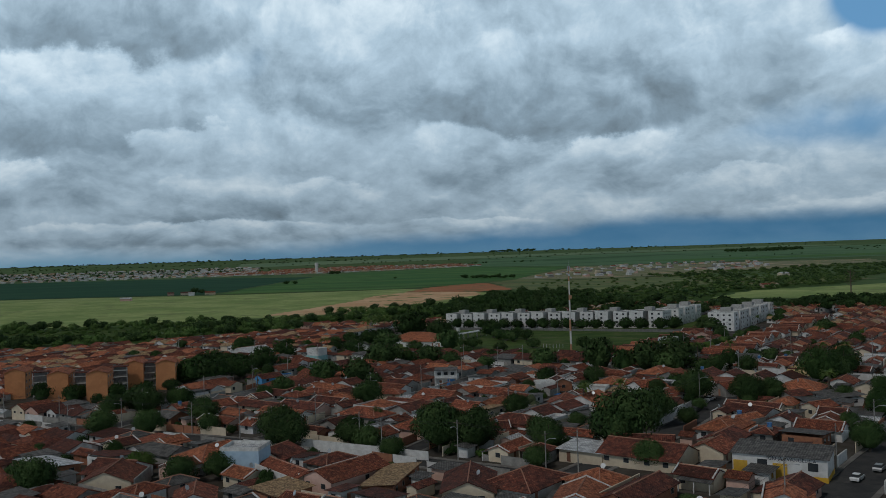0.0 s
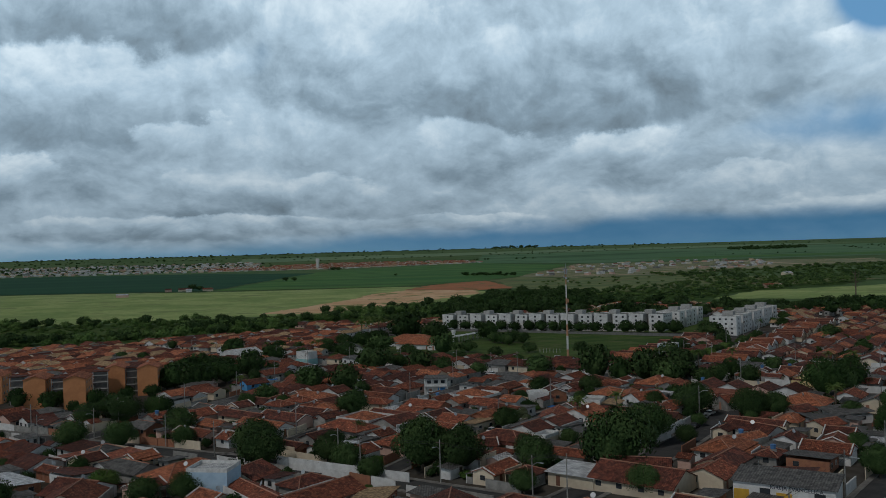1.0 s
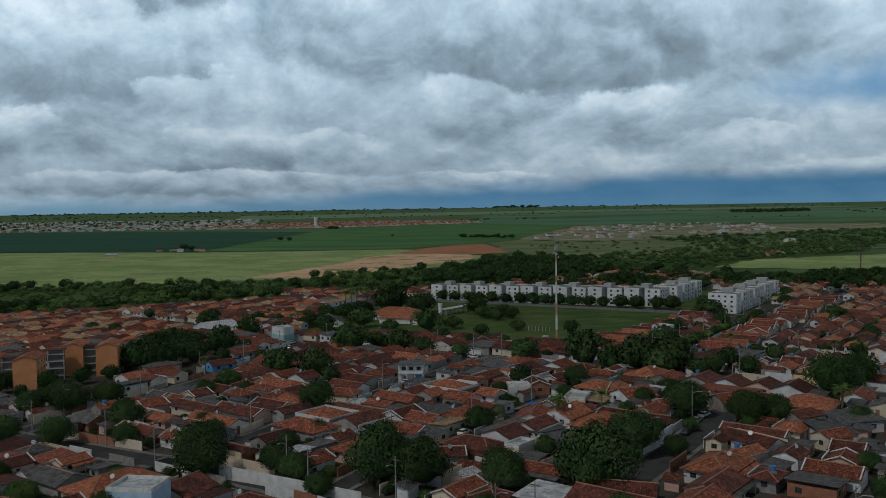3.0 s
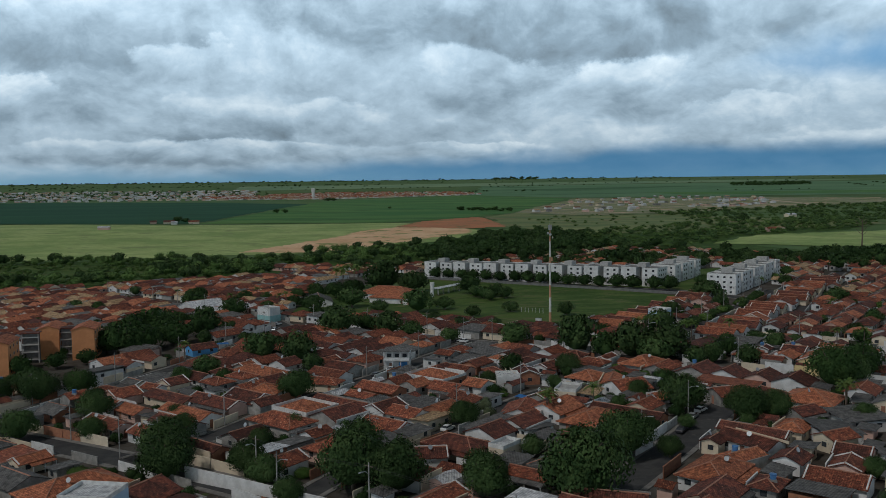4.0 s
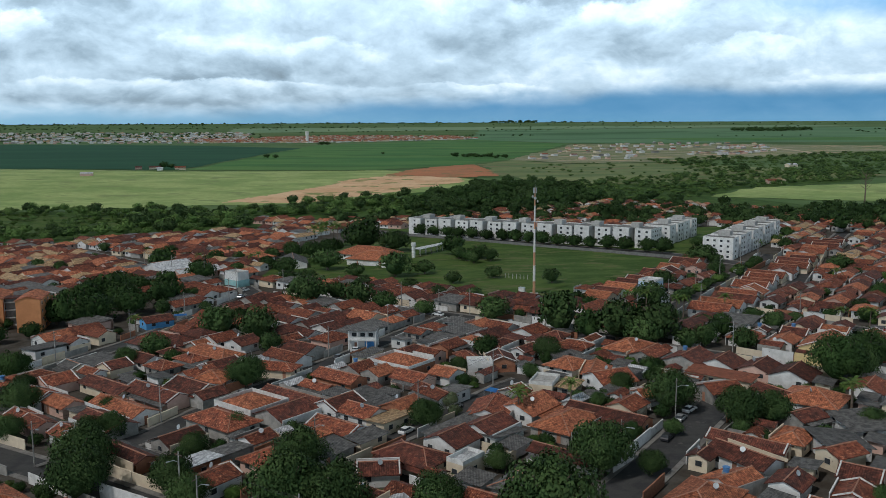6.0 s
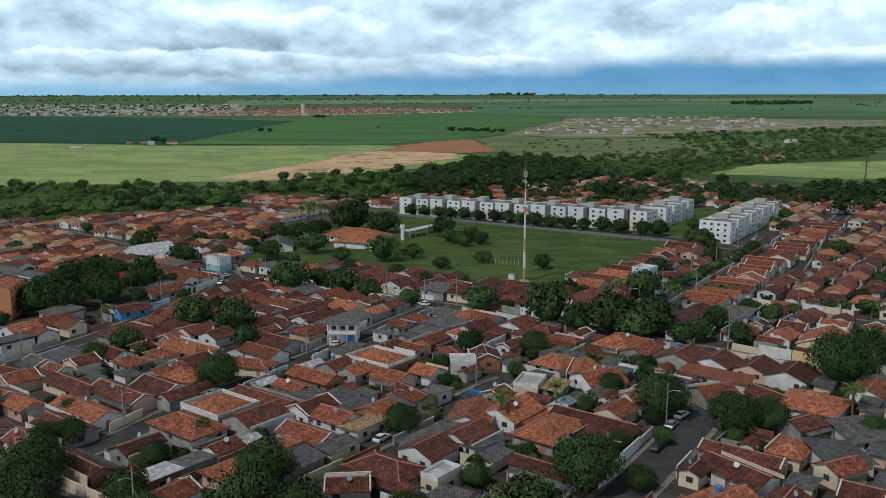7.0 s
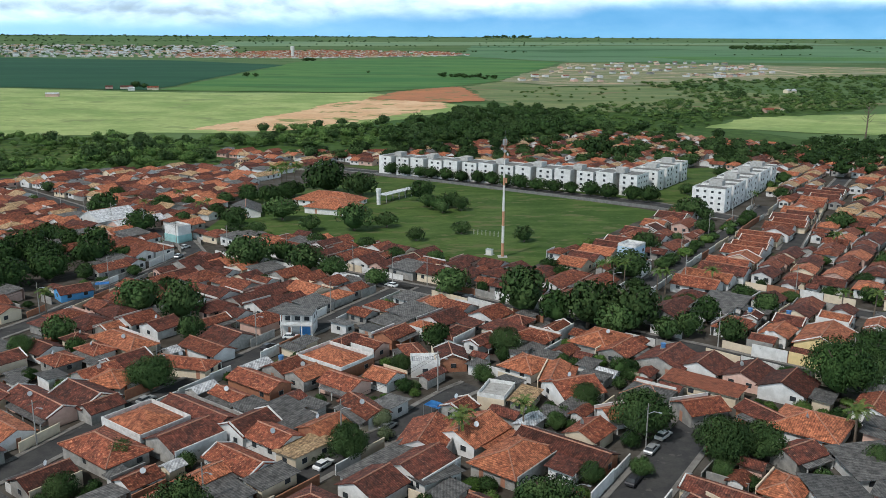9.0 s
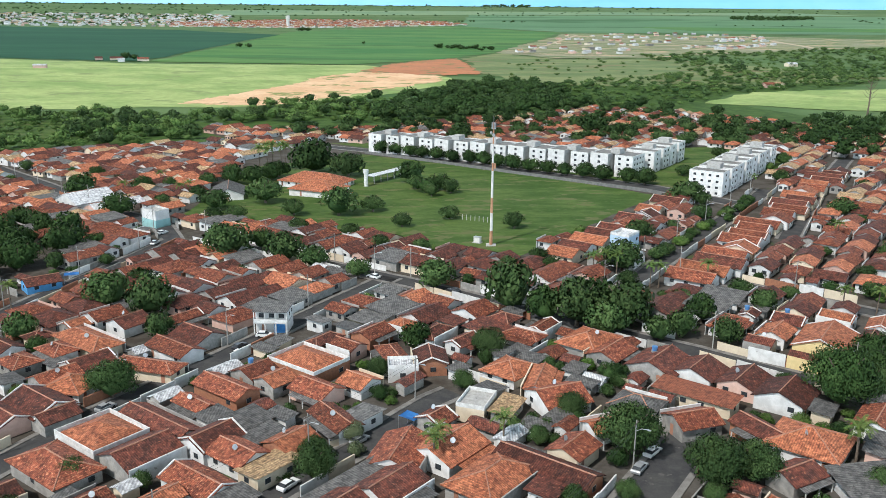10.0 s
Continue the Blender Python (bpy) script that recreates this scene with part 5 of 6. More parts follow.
cabinet(48.1, 396.1, -30)
for k in range(7):
    fx, fy = 43.5 + 1.5 * k, 429.5 - 0.9 * k
    bm = box(-0.1, 0.1, -0.1, 0.1, -0.3, 2.1)
    me = bpy.data.meshes.new("fence_post")
    bm.to_mesh(me)
    bm.free()
    me.materials.append(CONCRETE)
    post = new("fence_post", me)
    post.location = (fx, fy, ground_z(fx, fy))
    tagged(post, "weathered concrete fence post standing in the grass", "post", "old fence posts")


# ---- apartment blocks ----
def add_flats_windows(root, wall_len, m, floors, step, width, rise=2.4):
    for f in range(floors):
        n = max(1, int(wall_len / step))
        for k in range(n):
            u = (k + 0.5) * wall_len / n - wall_len / 2
            add_window(root, m @ pose(u, 0, 1.45 + rise * f), width)


def flats(x, y, turn):
    """A four-storey H-shaped block: two wings and a stair core with the tank house on top."""
    root = new("apartment_block")
    root.matrix_world = pose(x, y, ground_z(x, y), 0, 0, turn)
    tagged(root, "white four-storey apartment block with grey tank house on the roof", "apartment block", "apartment blocks")
    h = 9.7
    for sx in (-1, 1):
        x0, x1 = sx * 6.1 - 4.4, sx * 6.1 + 4.4
        part("wing", box(x0, x1, -7, 7, -2.5, h), WALL["white"], root)
        part("roof", box(x0 + 0.25, x1 - 0.25, -6.75, 6.75, h, h + 0.1), DARK_CONCRETE, root, "dark flat roof")
        bm = bmesh.new()
        for a in ((x0, x1, -7, -6.75), (x0, x1, 6.75, 7), (x0, x0 + 0.25, -6.75, 6.75), (x1 - 0.25, x1, -6.75, 6.75)):
            add_box(bm, *a, h, h + 0.55)
        part("parapet", bm, TRIM, root)
        add_flats_windows(root, 8.0, pose(sx * 6.1, -7, 0), 4, 3.9 if sx > 0 else 5.0, 1.1)
        add_flats_windows(root, 12.5, pose(sx * 10.5, 0, 0, 0, 0, 90 * sx), 4, 3.1, 0.95)
    part("stair_core", box(-1.7, 1.7, -1.0, 3.5, -2.5, h + 0.3), WALL["grey"], root, "grey recessed stair core")
    part("tank_house", box(-2.3, 2.3, -3.0, 2.6, h + 0.3, h + 2.6), CONCRETE, root, "grey concrete tank house")
    TAKEN.append((x, y, 10.6, 7, turn))


for k in range(7):
    flats(6 + 18.4 * k, 594 - 12.6 * k, -34.5)
for k in range(4):
    flats(148.8 + 12.0 * k, 476.5 + 18.4 * k, 56.8)
for k in range(2):
    flats(133.5 + 12.1 * k, 532 + 18.5 * k, 56.8)

bm = bmesh.new()
for (x0, y0), (x1, y1) in zip([(-8, 588), (30, 556), (66, 524), (122, 475)], [(30, 556), (66, 524), (122, 475), (126, 470)]):
    n = 6
    for k in range(n):
        a, b = Vector((x0, y0)).lerp(Vector((x1, y1)), k / n), Vector((x0, y0)).lerp(Vector((x1, y1)), (k + 1) / n)
        za, zb = ground_z(*a), ground_z(*b)
        slab(bm, [(a.x, a.y, za + 1.5), (b.x, b.y, zb + 1.5), (b.x + 0.15, b.y + 0.2, zb + 1.5), (a.x + 0.15, a.y + 0.2, za + 1.5)], 2.2)
me = bpy.data.meshes.new("boundary_wall")
bm.to_mesh(me)
bm.free()
me.materials.append(DARK_CONCRETE)
tagged(new("boundary_wall", me), "long dark stained concrete wall along the field", "wall", kind="structure")


def walkup(x, y, turn, deep=13):
    """An orange walk-up block end with a tiled gable."""
    root = new("walkup_block")
    root.matrix_world = pose(x, y, ground_z(x, y), 0, 0, turn)
    tagged(root, "orange four-storey block with shallow tiled gable roof", "apartment block", "orange apartment blocks")
    bm = bmesh.new()
    gable_walls(bm, deep, 7.5, 10.8, 1.3)
    part("wall", bm, WALL["orange"], root)
    bm = bmesh.new()
    for s in (-1, 1):
        c = [(-deep / 2 - 0.3, s * 4.1, 10.85), (deep / 2 + 0.3, s * 4.1, 10.85), (deep / 2 + 0.3, 0, 12.3), (-deep / 2 - 0.3, 0, 12.3)]
        slab(bm, c if s < 0 else c[::-1], 0.15)
    part("roof", bm, ROOF["orange"], root)
    add_flats_windows(root, deep - 1, pose(0, -3.75, 0), 4, 3.2, 1.0, 2.65)
    TAKEN.append((x, y, deep / 2, 4.2, turn))


def stair_tower(x, y, turn):
    root = new("stair_tower")
    root.matrix_world = pose(x, y, ground_z(x, y), 0, 0, turn)
    tagged(root, "stair tower with dark core box between orange blocks", "stair tower", "stair towers")
    # solid dark box behind the landings and columns
    part("core", box(-2.4, 2.4, -1.6, 1.6, -1, 10.5), DARK_CONCRETE, root)
    for f in range(4):
        part("landing", box(-2.9, 2.9, -2.4, -1.6, 2.6 * f + 1.2, 2.6 * f + 1.5), CONCRETE, root, "pale concrete landing")
    for s in (-1, 1):
        part("column", box(s * 2.7 - 0.15, s * 2.7 + 0.15, -2.3, -2.0, -1, 10.8), CONCRETE, root, "pale concrete column")
    part("roof", box(-3.0, 3.0, -2.6, 2.0, 10.5, 10.8), ROOF["dark"], root)


for wx, wy in ((-176, 346), (-151, 329), (-134.5, 325), (-132, 355), (-118, 352)):
    walkup(wx, wy, 103)
for wx, wy in ((-163.5, 339), (-142.8, 329), (-134, 344), (-125, 353.5)):
    stair_tower(wx, wy, 13)


# ---- woods ----
def thicket(name, spots, material, label, seed, quads=17, clumps=16, leaf=0.46):
    """Many crowns in one joined mesh of leaf sprays."""
    bases = []
    for k in range(5):
        v, f, soft = leaf_cloud(seed + k, 4.0, 6.2, clumps, quads, leaf, 4, 7)
        bases.append((np.array(v), f, np.array(soft)))
    rnd = random.Random(seed)
    verts, faces, softs, at = [], [], [], 0
    for x, y, w, tall in spots:
        v, f, soft = bases[rnd.randrange(5)]
        s, t = w / 8.2, rnd.uniform(0, 6.28)
        c, d = math.cos(t) * s, math.sin(t) * s
        q = np.empty_like(v)
        q[:, 0], q[:, 1] = v[:, 0] * c - v[:, 1] * d + x, v[:, 0] * d + v[:, 1] * c + y
        q[:, 2] = (v[:, 2] + 0.6) * s * tall + ground_z(x, y)
        verts.append(q)
        c, d = math.cos(t), math.sin(t)
        softs.append(np.stack((soft[:, 0] * c - soft[:, 1] * d, soft[:, 0] * d + soft[:, 1] * c, soft[:, 2]), 1))
        faces += [tuple(i + at for i in face) for face in f]
        at += len(v)
    me = bpy.data.meshes.new(name)
    me.from_pydata(np.concatenate(verts).tolist(), [], faces)
    me.materials.append(material)
    me.normals_split_custom_set_from_vertices(np.concatenate(softs).tolist())
    return tagged(new(name, me), label, "trees", kind="stuff")


def scatter(poly, count, seed, wide, tall=(0.8, 1.2), keep=None):
    rnd = random.Random(seed)
    x0, x1 = min(p[0] for p in poly), max(p[0] for p in poly)
    y0, y1 = min(p[1] for p in poly), max(p[1] for p in poly)
    out = []
    while len(out) < count:
        x, y = rnd.uniform(x0, x1), rnd.uniform(y0, y1)
        if inside(x, y, poly) and (keep is None or keep(x, y)):
            out.append((x, y, rnd.uniform(*wide), rnd.uniform(*tall)))
    return out


BELT_LEFT = [(-560, 560), (-300, 575), (-200, 612), (-142, 625), (-118, 655), (-135, 700), (-142, 735), (-98, 738), (-41, 730), (-8, 745), (-8, 880), (-60, 872), (-108, 845), (-142, 785), (-173, 772), (-240, 778), (-311, 786), (-600, 780)]
GROVE = [(-20, 748), (43, 768), (105, 800), (150, 846), (140, 940), (118, 985), (60, 975), (0, 885)]
THICKET = [(145, 850), (215, 832), (262, 885), (297, 935), (370, 960), (480, 1035), (620, 1240), (430, 1140), (286, 1090), (212, 1050), (140, 1000)]
BELT_RIGHT = [(285, 745), (330, 640), (380, 580), (480, 560), (700, 620), (800, 840), (560, 890), (420, 788), (360, 780), (300, 775)]
TOWN_EDGE = [(-60, 650), (10, 640), (60, 615), (150, 600), (320, 560), (345, 640), (285, 750), (215, 825), (150, 845), (43, 762), (-39, 692), (-95, 715)]
SCRUBLAND = [(320, 1270), (300, 1100), (430, 1135), (620, 1240), (1300, 1300), (1500, 1700), (1000, 1760), (690, 1680), (560, 1560), (400, 1500), (300, 1420)]


def dell(x, y):
    return not inside(x, y, [(-420, 645), (-245, 645), (-210, 668), (-228, 728), (-330, 752), (-460, 735)])


thicket("wooded_valley", scatter(BELT_LEFT, 330, 3, (7, 13), (0.7, 1.05), dell), LEAF_WOOD, "belt of mixed green trees along the stream valley", 40, 24, 18, 0.4)
thicket("valley_trees", scatter(BELT_LEFT, 230, 13, (8, 14), (0.7, 1.1), dell), LEAF, "darker green trees along the stream valley", 45, 24, 18, 0.4)
thicket("valley_bushes", scatter(BELT_LEFT, 260, 8, (4, 8), (0.6, 0.9)), LEAF_LIGHT, "light green bushes in the valley", 70)
thicket("valley_thicket", scatter(BELT_LEFT, 420, 15, (5, 9), (0.5, 0.85)), LEAF_WOOD, "low green thicket filling the valley", 65, 12, 12, 0.45)
thicket("dense_grove", scatter(GROVE, 90, 4, (10, 16), (0.7, 1.0)), LEAF, "dense green grove behind the houses", 50, 24, 18, 0.4)
thicket("dark_grove", scatter(GROVE, 120, 14, (10, 17), (0.7, 1.05)), LEAF_DARK, "dense dark green grove behind the houses", 55, 24, 18, 0.4)
thicket("green_thicket", scatter(THICKET, 420, 24, (5, 10), (0.45, 0.8)), LEAF_WOOD, "uneven light green thicket on the far slope", 57, 14, 12, 0.45)
thicket("dark_thicket", scatter(THICKET, 200, 25, (6, 12), (0.5, 0.85)), LEAF, "darker trees standing in the thicket", 58, 14, 12, 0.45)
thicket("wooded_edge", scatter(BELT_RIGHT, 230, 5, (8, 14), (0.7, 1.0)), LEAF_DARK, "dark trees at the edge of the town", 60, 20, 16, 0.42)
thicket("shade_trees", scatter([(230, 545), (300, 470), (430, 450), (460, 560), (345, 640), (215, 690)], 105, 16, (8, 14), (0.75, 1.1)), LEAF_DARK, "large dark shade trees between the outer houses", 68)
thicket("town_edge_trees", scatter(TOWN_EDGE, 135, 9, (7, 13), (0.75, 1.1)), LEAF, "green trees among the houses behind the apartments", 95, 24, 18, 0.4)
thicket("town_edge_dark_trees", scatter(TOWN_EDGE, 100, 19, (8, 15), (0.75, 1.1)), LEAF_DARK, "dark trees among the houses behind the apartments", 96, 24, 18, 0.4)
thicket("scrubland", scatter(SCRUBLAND, 900, 6, (6, 13), (0.35, 0.65)), LEAF_WOOD, "scattered scrub trees over rough grassland", 80, 7, 10, 0.7)
thicket("scrub_trees", scatter(SCRUBLAND, 420, 26, (7, 14), (0.4, 0.75)), LEAF, "darker trees in rough grassland", 85, 7, 10, 0.7)
thicket("scrub_bushes", scatter(SCRUBLAND, 600, 7, (4, 8), (0.4, 0.6)), LEAF_LIGHT, "light green scrub bushes", 90, 5, 9, 0.8)
thicket("field_trees", [(-304, 1545, 13, 0.9), (-287, 1535, 13, 0.8), (-375, 1235, 15, 1.0), (-366, 1238, 12, 0.9), (-323, 2256, 26, 0.6), (-310, 2262, 22, 0.6), (20, 1640, 10, 0.8), (-120, 1700, 9, 0.8)]
        + scatter([(10, 1570), (60, 1530), (130, 1500), (120, 1580), (40, 1620)], 26, 12, (8, 15), (0.5, 0.8)), LEAF_DARK, "lone dark trees in the crop fields", 99)
thicket("dry_meadow_bushes", scatter([(95, 1030), (180, 1000), (320, 1100), (300, 1300), (180, 1380), (80, 1200)], 50, 27, (4, 9), (0.4, 0.6)), LEAF_WOOD, "few low bushes on the dry meadow", 102, 9, 10, 0.6)


def hedgerow(x0, y0, x1, y1, n, wide, seed):
    rnd = random.Random(seed)
    out = []
    for k in range(n):
        if math.sin(k * 0.31 + seed) + 0.7 * math.sin(k * 0.83 + 2 * seed) > -0.55:      # gaps along the row
            out.append((x0 + (x1 - x0) * k / n + rnd.uniform(-9, 9), y0 + (y1 - y0) * k / n + rnd.uniform(-30, 30), rnd.uniform(*wide), rnd.uniform(0.4, 0.95)))
    return out


def bare_tree(x, y, tall):
    rnd = random.Random(5)
    bm = bmesh.new()
    tube(bm, [(0, 0, -1), (0.3, 0, tall * 0.4), (0.1, 0.2, tall * 0.75), (0.4, 0, tall)], [0.9, 0.6, 0.4, 0.15], 8)
    for k in range(16):
        t, z = k * 2.4, tall * (0.45 + 0.033 * k)
        r = tall * rnd.uniform(0.12, 0.24)
        tube(bm, [(0.2, 0.1, z), (math.cos(t) * r * 0.5, math.sin(t) * r * 0.5, z + r * 0.35), (math.cos(t) * r, math.sin(t) * r, z + r * 0.9)], [0.25, 0.16, 0.06], 5)
    me = bpy.data.meshes.new("bare_tree")
    bm.to_mesh(me)
    bm.free()
    me.materials.append(BARK)
    ob = new("bare_tree", me)
    ob.location = (x, y, ground_z(x, y))
    tagged(ob, "tall bare dead tree at the edge of the meadow", "tree")


bare_tree(365, 804, 27)
far_trees = hedgerow(-2200, 3350, -700, 3300, 120, (7, 14), 2) + hedgerow(-600, 3500, 600, 3700, 50, (6, 13), 3) \
    + scatter([(1080, 3480), (1180, 3420), (1400, 3500), (1430, 3600), (1200, 3640)], 150, 4, (10, 22), (0.6, 1.0)) + hedgerow(-3200, 4550, 1200, 4600, 220, (8, 18), 5) \
    + scatter([(200, 4700), (420, 4720), (440, 4790), (190, 4780)], 34, 6, (14, 28), (0.5, 0.9)) + hedgerow(900, 3000, 2500, 3200, 30, (6, 12), 8) \
    + hedgerow(-2800, 3900, -300, 4000, 150, (7, 17), 9) + hedgerow(-900, 3050, 300, 3120, 70, (7, 13), 11) \
    + scatter([(1500, 3300), (2600, 3100), (2900, 3500), (1600, 3700)], 120, 17, (7, 16), (0.4, 0.8)) \
    + scatter([(-3000, 3500), (1500, 3800), (2600, 4500), (-3200, 4500)], 230, 18, (6, 14), (0.4, 0.8)) \
    + scatter([(-3200, 4480), (-600, 4560), (900, 4640), (900, 4800), (-3200, 4760)], 260, 20, (9, 20), (0.35, 0.8)) \
    + scatter([(-1900, 2620), (-700, 2580), (-560, 2780), (-900, 3500), (-2200, 3600)], 420, 10, (7, 14), (0.5, 0.9))
thicket("far_tree_lines", far_trees, LEAF_DARK, "far dark tree lines and woods near the horizon", 120, 4, 8, 1.1)

# ---- far settlements ----
rnd_far = random.Random(21)


def settlement(poly, count, seed, roofs, size=(9, 14)):
    r = random.Random(seed)
    return [(x, y, r.uniform(*size), r.uniform(7, 10), r.choice((30, 120)) + r.uniform(-5, 5), r.choice(roofs)) for x, y, w, t in scatter(poly, count, seed, (1, 2))]


house_crowd("far_town", settlement([(-720, 2540), (-370, 2550), (90, 2880), (0, 3120), (-420, 3200), (-860, 2900)], 1000, 31, ("red", "orange", "orange", "tan")), "far town of low houses with pale red roofs", 1.2)
house_crowd("far_white_suburb", settlement([(-2100, 2560), (-720, 2530), (-640, 2800), (-800, 3500), (-2300, 3600)], 1000, 32, ("white", "white", "grey", "tan"), (10, 18)), "far suburb of white houses among trees", 1.4)
rows_far = random.Random(33)
plots_far = []
for x0, y0, x1, y1, n in ((130, 1500, 300, 1470, 10), (160, 1620, 330, 1560, 12), (200, 1780, 420, 1720, 14), (250, 1960, 470, 1850, 14), (300, 2120, 560, 2000, 15), (400, 2260, 640, 2120, 14),
                          (430, 1640, 560, 1760, 18), (470, 1600, 640, 1790, 20), (520, 2350, 760, 2200, 12), (560, 1900, 700, 1960, 12), (600, 2020, 720, 2080, 10)):
    for k in range(n):
        f = (k + rows_far.uniform(0, 0.9)) / n
        if rows_far.random() < 0.8:
            plots_far.append((x0 + (x1 - x0) * f + rows_far.uniform(-6, 6), y0 + (y1 - y0) * f + rows_far.uniform(-9, 9), rows_far.uniform(6, 13), rows_far.uniform(6, 9),
                              rows_far.choice((20, 110)) + rows_far.uniform(-5, 5), rows_far.choice(("white", "white", "grey", "grey", "tan", "red"))))
house_crowd("new_estate", plots_far, "new white houses under construction on cleared land", 1.3)


def dirt_track(x0, y0, x1, y1, wide):
    dx, dy = x1 - x0, y1 - y0
    n = math.hypot(dx, dy)
    ox, oy = -dy / n * wide / 2, dx / n * wide / 2
    plot("dirt_track", [(x0 + ox, y0 + oy), (x1 + ox, y1 + oy), (x1 - ox, y1 - oy), (x0 - ox, y0 - oy)], TRACK, 1.0, "pale dirt street between new plots", 40, 0.8, "track")


for track in ((130, 1470, 300, 1440, 6), (190, 1700, 420, 1640, 7), (260, 1880, 480, 1780, 7), (330, 2060, 600, 1920, 8), (430, 1590, 690, 1900, 8), (716, 2221, 680, 1686, 14), (150, 1480, 330, 2200, 7)):
    dirt_track(*track)
house_crowd("farmstead", [(-388, 1238, 16, 8, 20, "dark"), (-352, 1232, 14, 8, 20, "red"), (-374, 1216, 8, 6, 20, "white"), (-410, 1236, 9, 7, 20, "dark"), (-424, 1104, 14, 6, 10, "white"), (350, 984, 12, 7, 20, "red"), (362, 988, 9, 7, 110, "tan"), (468, 1241, 14, 9, 20, "white")], "small farm buildings with red roofs between fields", 1.2)

tower_root = new("water_tower")
tower_root.location = (-420, 2600, ground_z(-420, 2600))
tagged(tower_root, "tall white water tower above the far town", "water tower")
bm = bmesh.new()
tube(bm, [(0, 0, -1), (0, 0, 21)], [4.4, 4.4], 16)
part("shaft", bm, PAINT_WHITE, tower_root)
bm = bmesh.new()
tube(bm, [(0, 0, 21), (0, 0, 22.5), (0, 0, 31), (0, 0, 32)], [4.5, 5.6, 5.6, 4.2], 16)
part("tank", bm, PAINT_WHITE, tower_root)


# ---- street trees in front of the apartments ----
for k in range(17):
    f = k / 16
    tree(1.5 + 122 * f + RND.uniform(-1.5, 1.5), 589 - 98 * f + RND.uniform(-1, 1), RND.uniform(9, 11.5), "dark", 1.0, "street trees")


# ---- poles, cars, walls ----
def utility_pole(x, y, turn, lamp=True):
    root = new("utility_pole")
    root.matrix_world = pose(x, y, ground_z(x, y), 0, 0, turn)
    tagged(root, "grey concrete utility pole with crossarm and street lamp", "utility pole", "utility poles")

    def shaft():
        bm = bmesh.new()
        tube(bm, [(0, 0, -0.4), (0, 0, 9.2)], [0.15, 0.10], 8)
        return bm

    def arm():
        bm = bmesh.new()
        tube(bm, [(0, 0, 7.2), (0, -1.0, 7.9), (0, -2.0, 8.0)], [0.05, 0.05, 0.05], 6)
        add_box(bm, -0.14, 0.14, -2.5, -1.9, 7.92, 8.06)
        return bm
    shared("shaft", "pole_shaft", shaft, WALL["grey"], root, Matrix())
    shared("crossarm", "pole_crossarm", lambda: box(-1.0, 1.0, -0.06, 0.06, 8.5, 8.64), BARK, root, Matrix(), "wooden crossarm")
    if lamp:
        shared("lamp_arm", "pole_lamp", arm, GALV, root, Matrix(), "street lamp on a bent arm")


CABLE = surface("black_cable", (0.02, 0.02, 0.02), (0.03, 0.03, 0.03), 1.0, 0.7, 0.0, 0.05)
for road_name, (road_width, road_line) in ROADS.items():
    if road_name in ("apartment_road", "far_street"):
        continue
    total, spots = 0.0, []
    for (x0, y0), (x1, y1) in zip(road_line, road_line[1:]):
        d = math.hypot(x1 - x0, y1 - y0)
        nx, ny = -(y1 - y0) / d, (x1 - x0) / d
        at = (30.0 - total % 30.0) % 30.0
        while at < d:
            spots.append((x0 + (x1 - x0) * at / d + nx * (road_width / 2 + 0.8), y0 + (y1 - y0) * at / d + ny * (road_width / 2 + 0.8), math.degrees(math.atan2(y1 - y0, x1 - x0))))
            at += 30.0
        total += d
    for px, py, pt in spots:
        utility_pole(px, py, pt)
    for (ax, ay, at_), (bx, by, bt_) in zip(spots, spots[1:]):
        bm = bmesh.new()
        for off in (0.0, 0.45):
            a, b = Vector((ax + off, ay, ground_z(ax, ay) + 8.7 - off)), Vector((bx + off, by, ground_z(bx, by) + 8.7 - off))
            pts = [a.lerp(b, i / 6) - Vector((0, 0, 2.4 * (i / 6) * (1 - i / 6))) for i in range(7)]
            tube(bm, [tuple(p) for p in pts], [0.025] * 7, 4)
        me = bpy.data.meshes.new("power_line")
        bm.to_mesh(me)
        bm.free()
        me.materials.append(CABLE)
        tagged(new("power_line", me), "thin black sagging power lines between poles", "power line", "power lines")


CAR_PAINT = {"white": surface("car_white", (0.75, 0.75, 0.75), (0.7, 0.7, 0.7), 2, 0.3, 0, 0.03), "silver": surface("car_silver", (0.45, 0.46, 0.47), (0.4, 0.41, 0.42), 2, 0.3, 0, 0.03, 0, 0.4),
             "black": surface("car_black", (0.03, 0.03, 0.035), (0.04, 0.04, 0.045), 2, 0.3, 0, 0.03), "red": surface("car_red", (0.35, 0.03, 0.02), (0.3, 0.03, 0.02), 2, 0.3, 0, 0.03)}


def car_body():
    bm = bmesh.new()
    prof = [(-2.05, 0.35), (-2.1, 0.75), (-1.95, 0.95), (-1.2, 1.0), (0.75, 0.98), (1.85, 0.82), (2.1, 0.6), (2.05, 0.32)]
    rows = [[bm.verts.new((x, s * (0.82 if 0.4 < z < 0.97 else 0.76), z)) for x, z in prof] for s in (-1, 1)]
    for i in range(len(prof)):
        j = (i + 1) % len(prof)
        bm.faces.new((rows[0][i], rows[0][j], rows[1][j], rows[1][i]))
    bm.faces.new(rows[0][::-1])
    bm.faces.new(rows[1])
    bmesh.ops.recalc_face_normals(bm, faces=bm.faces[:])
    return bm


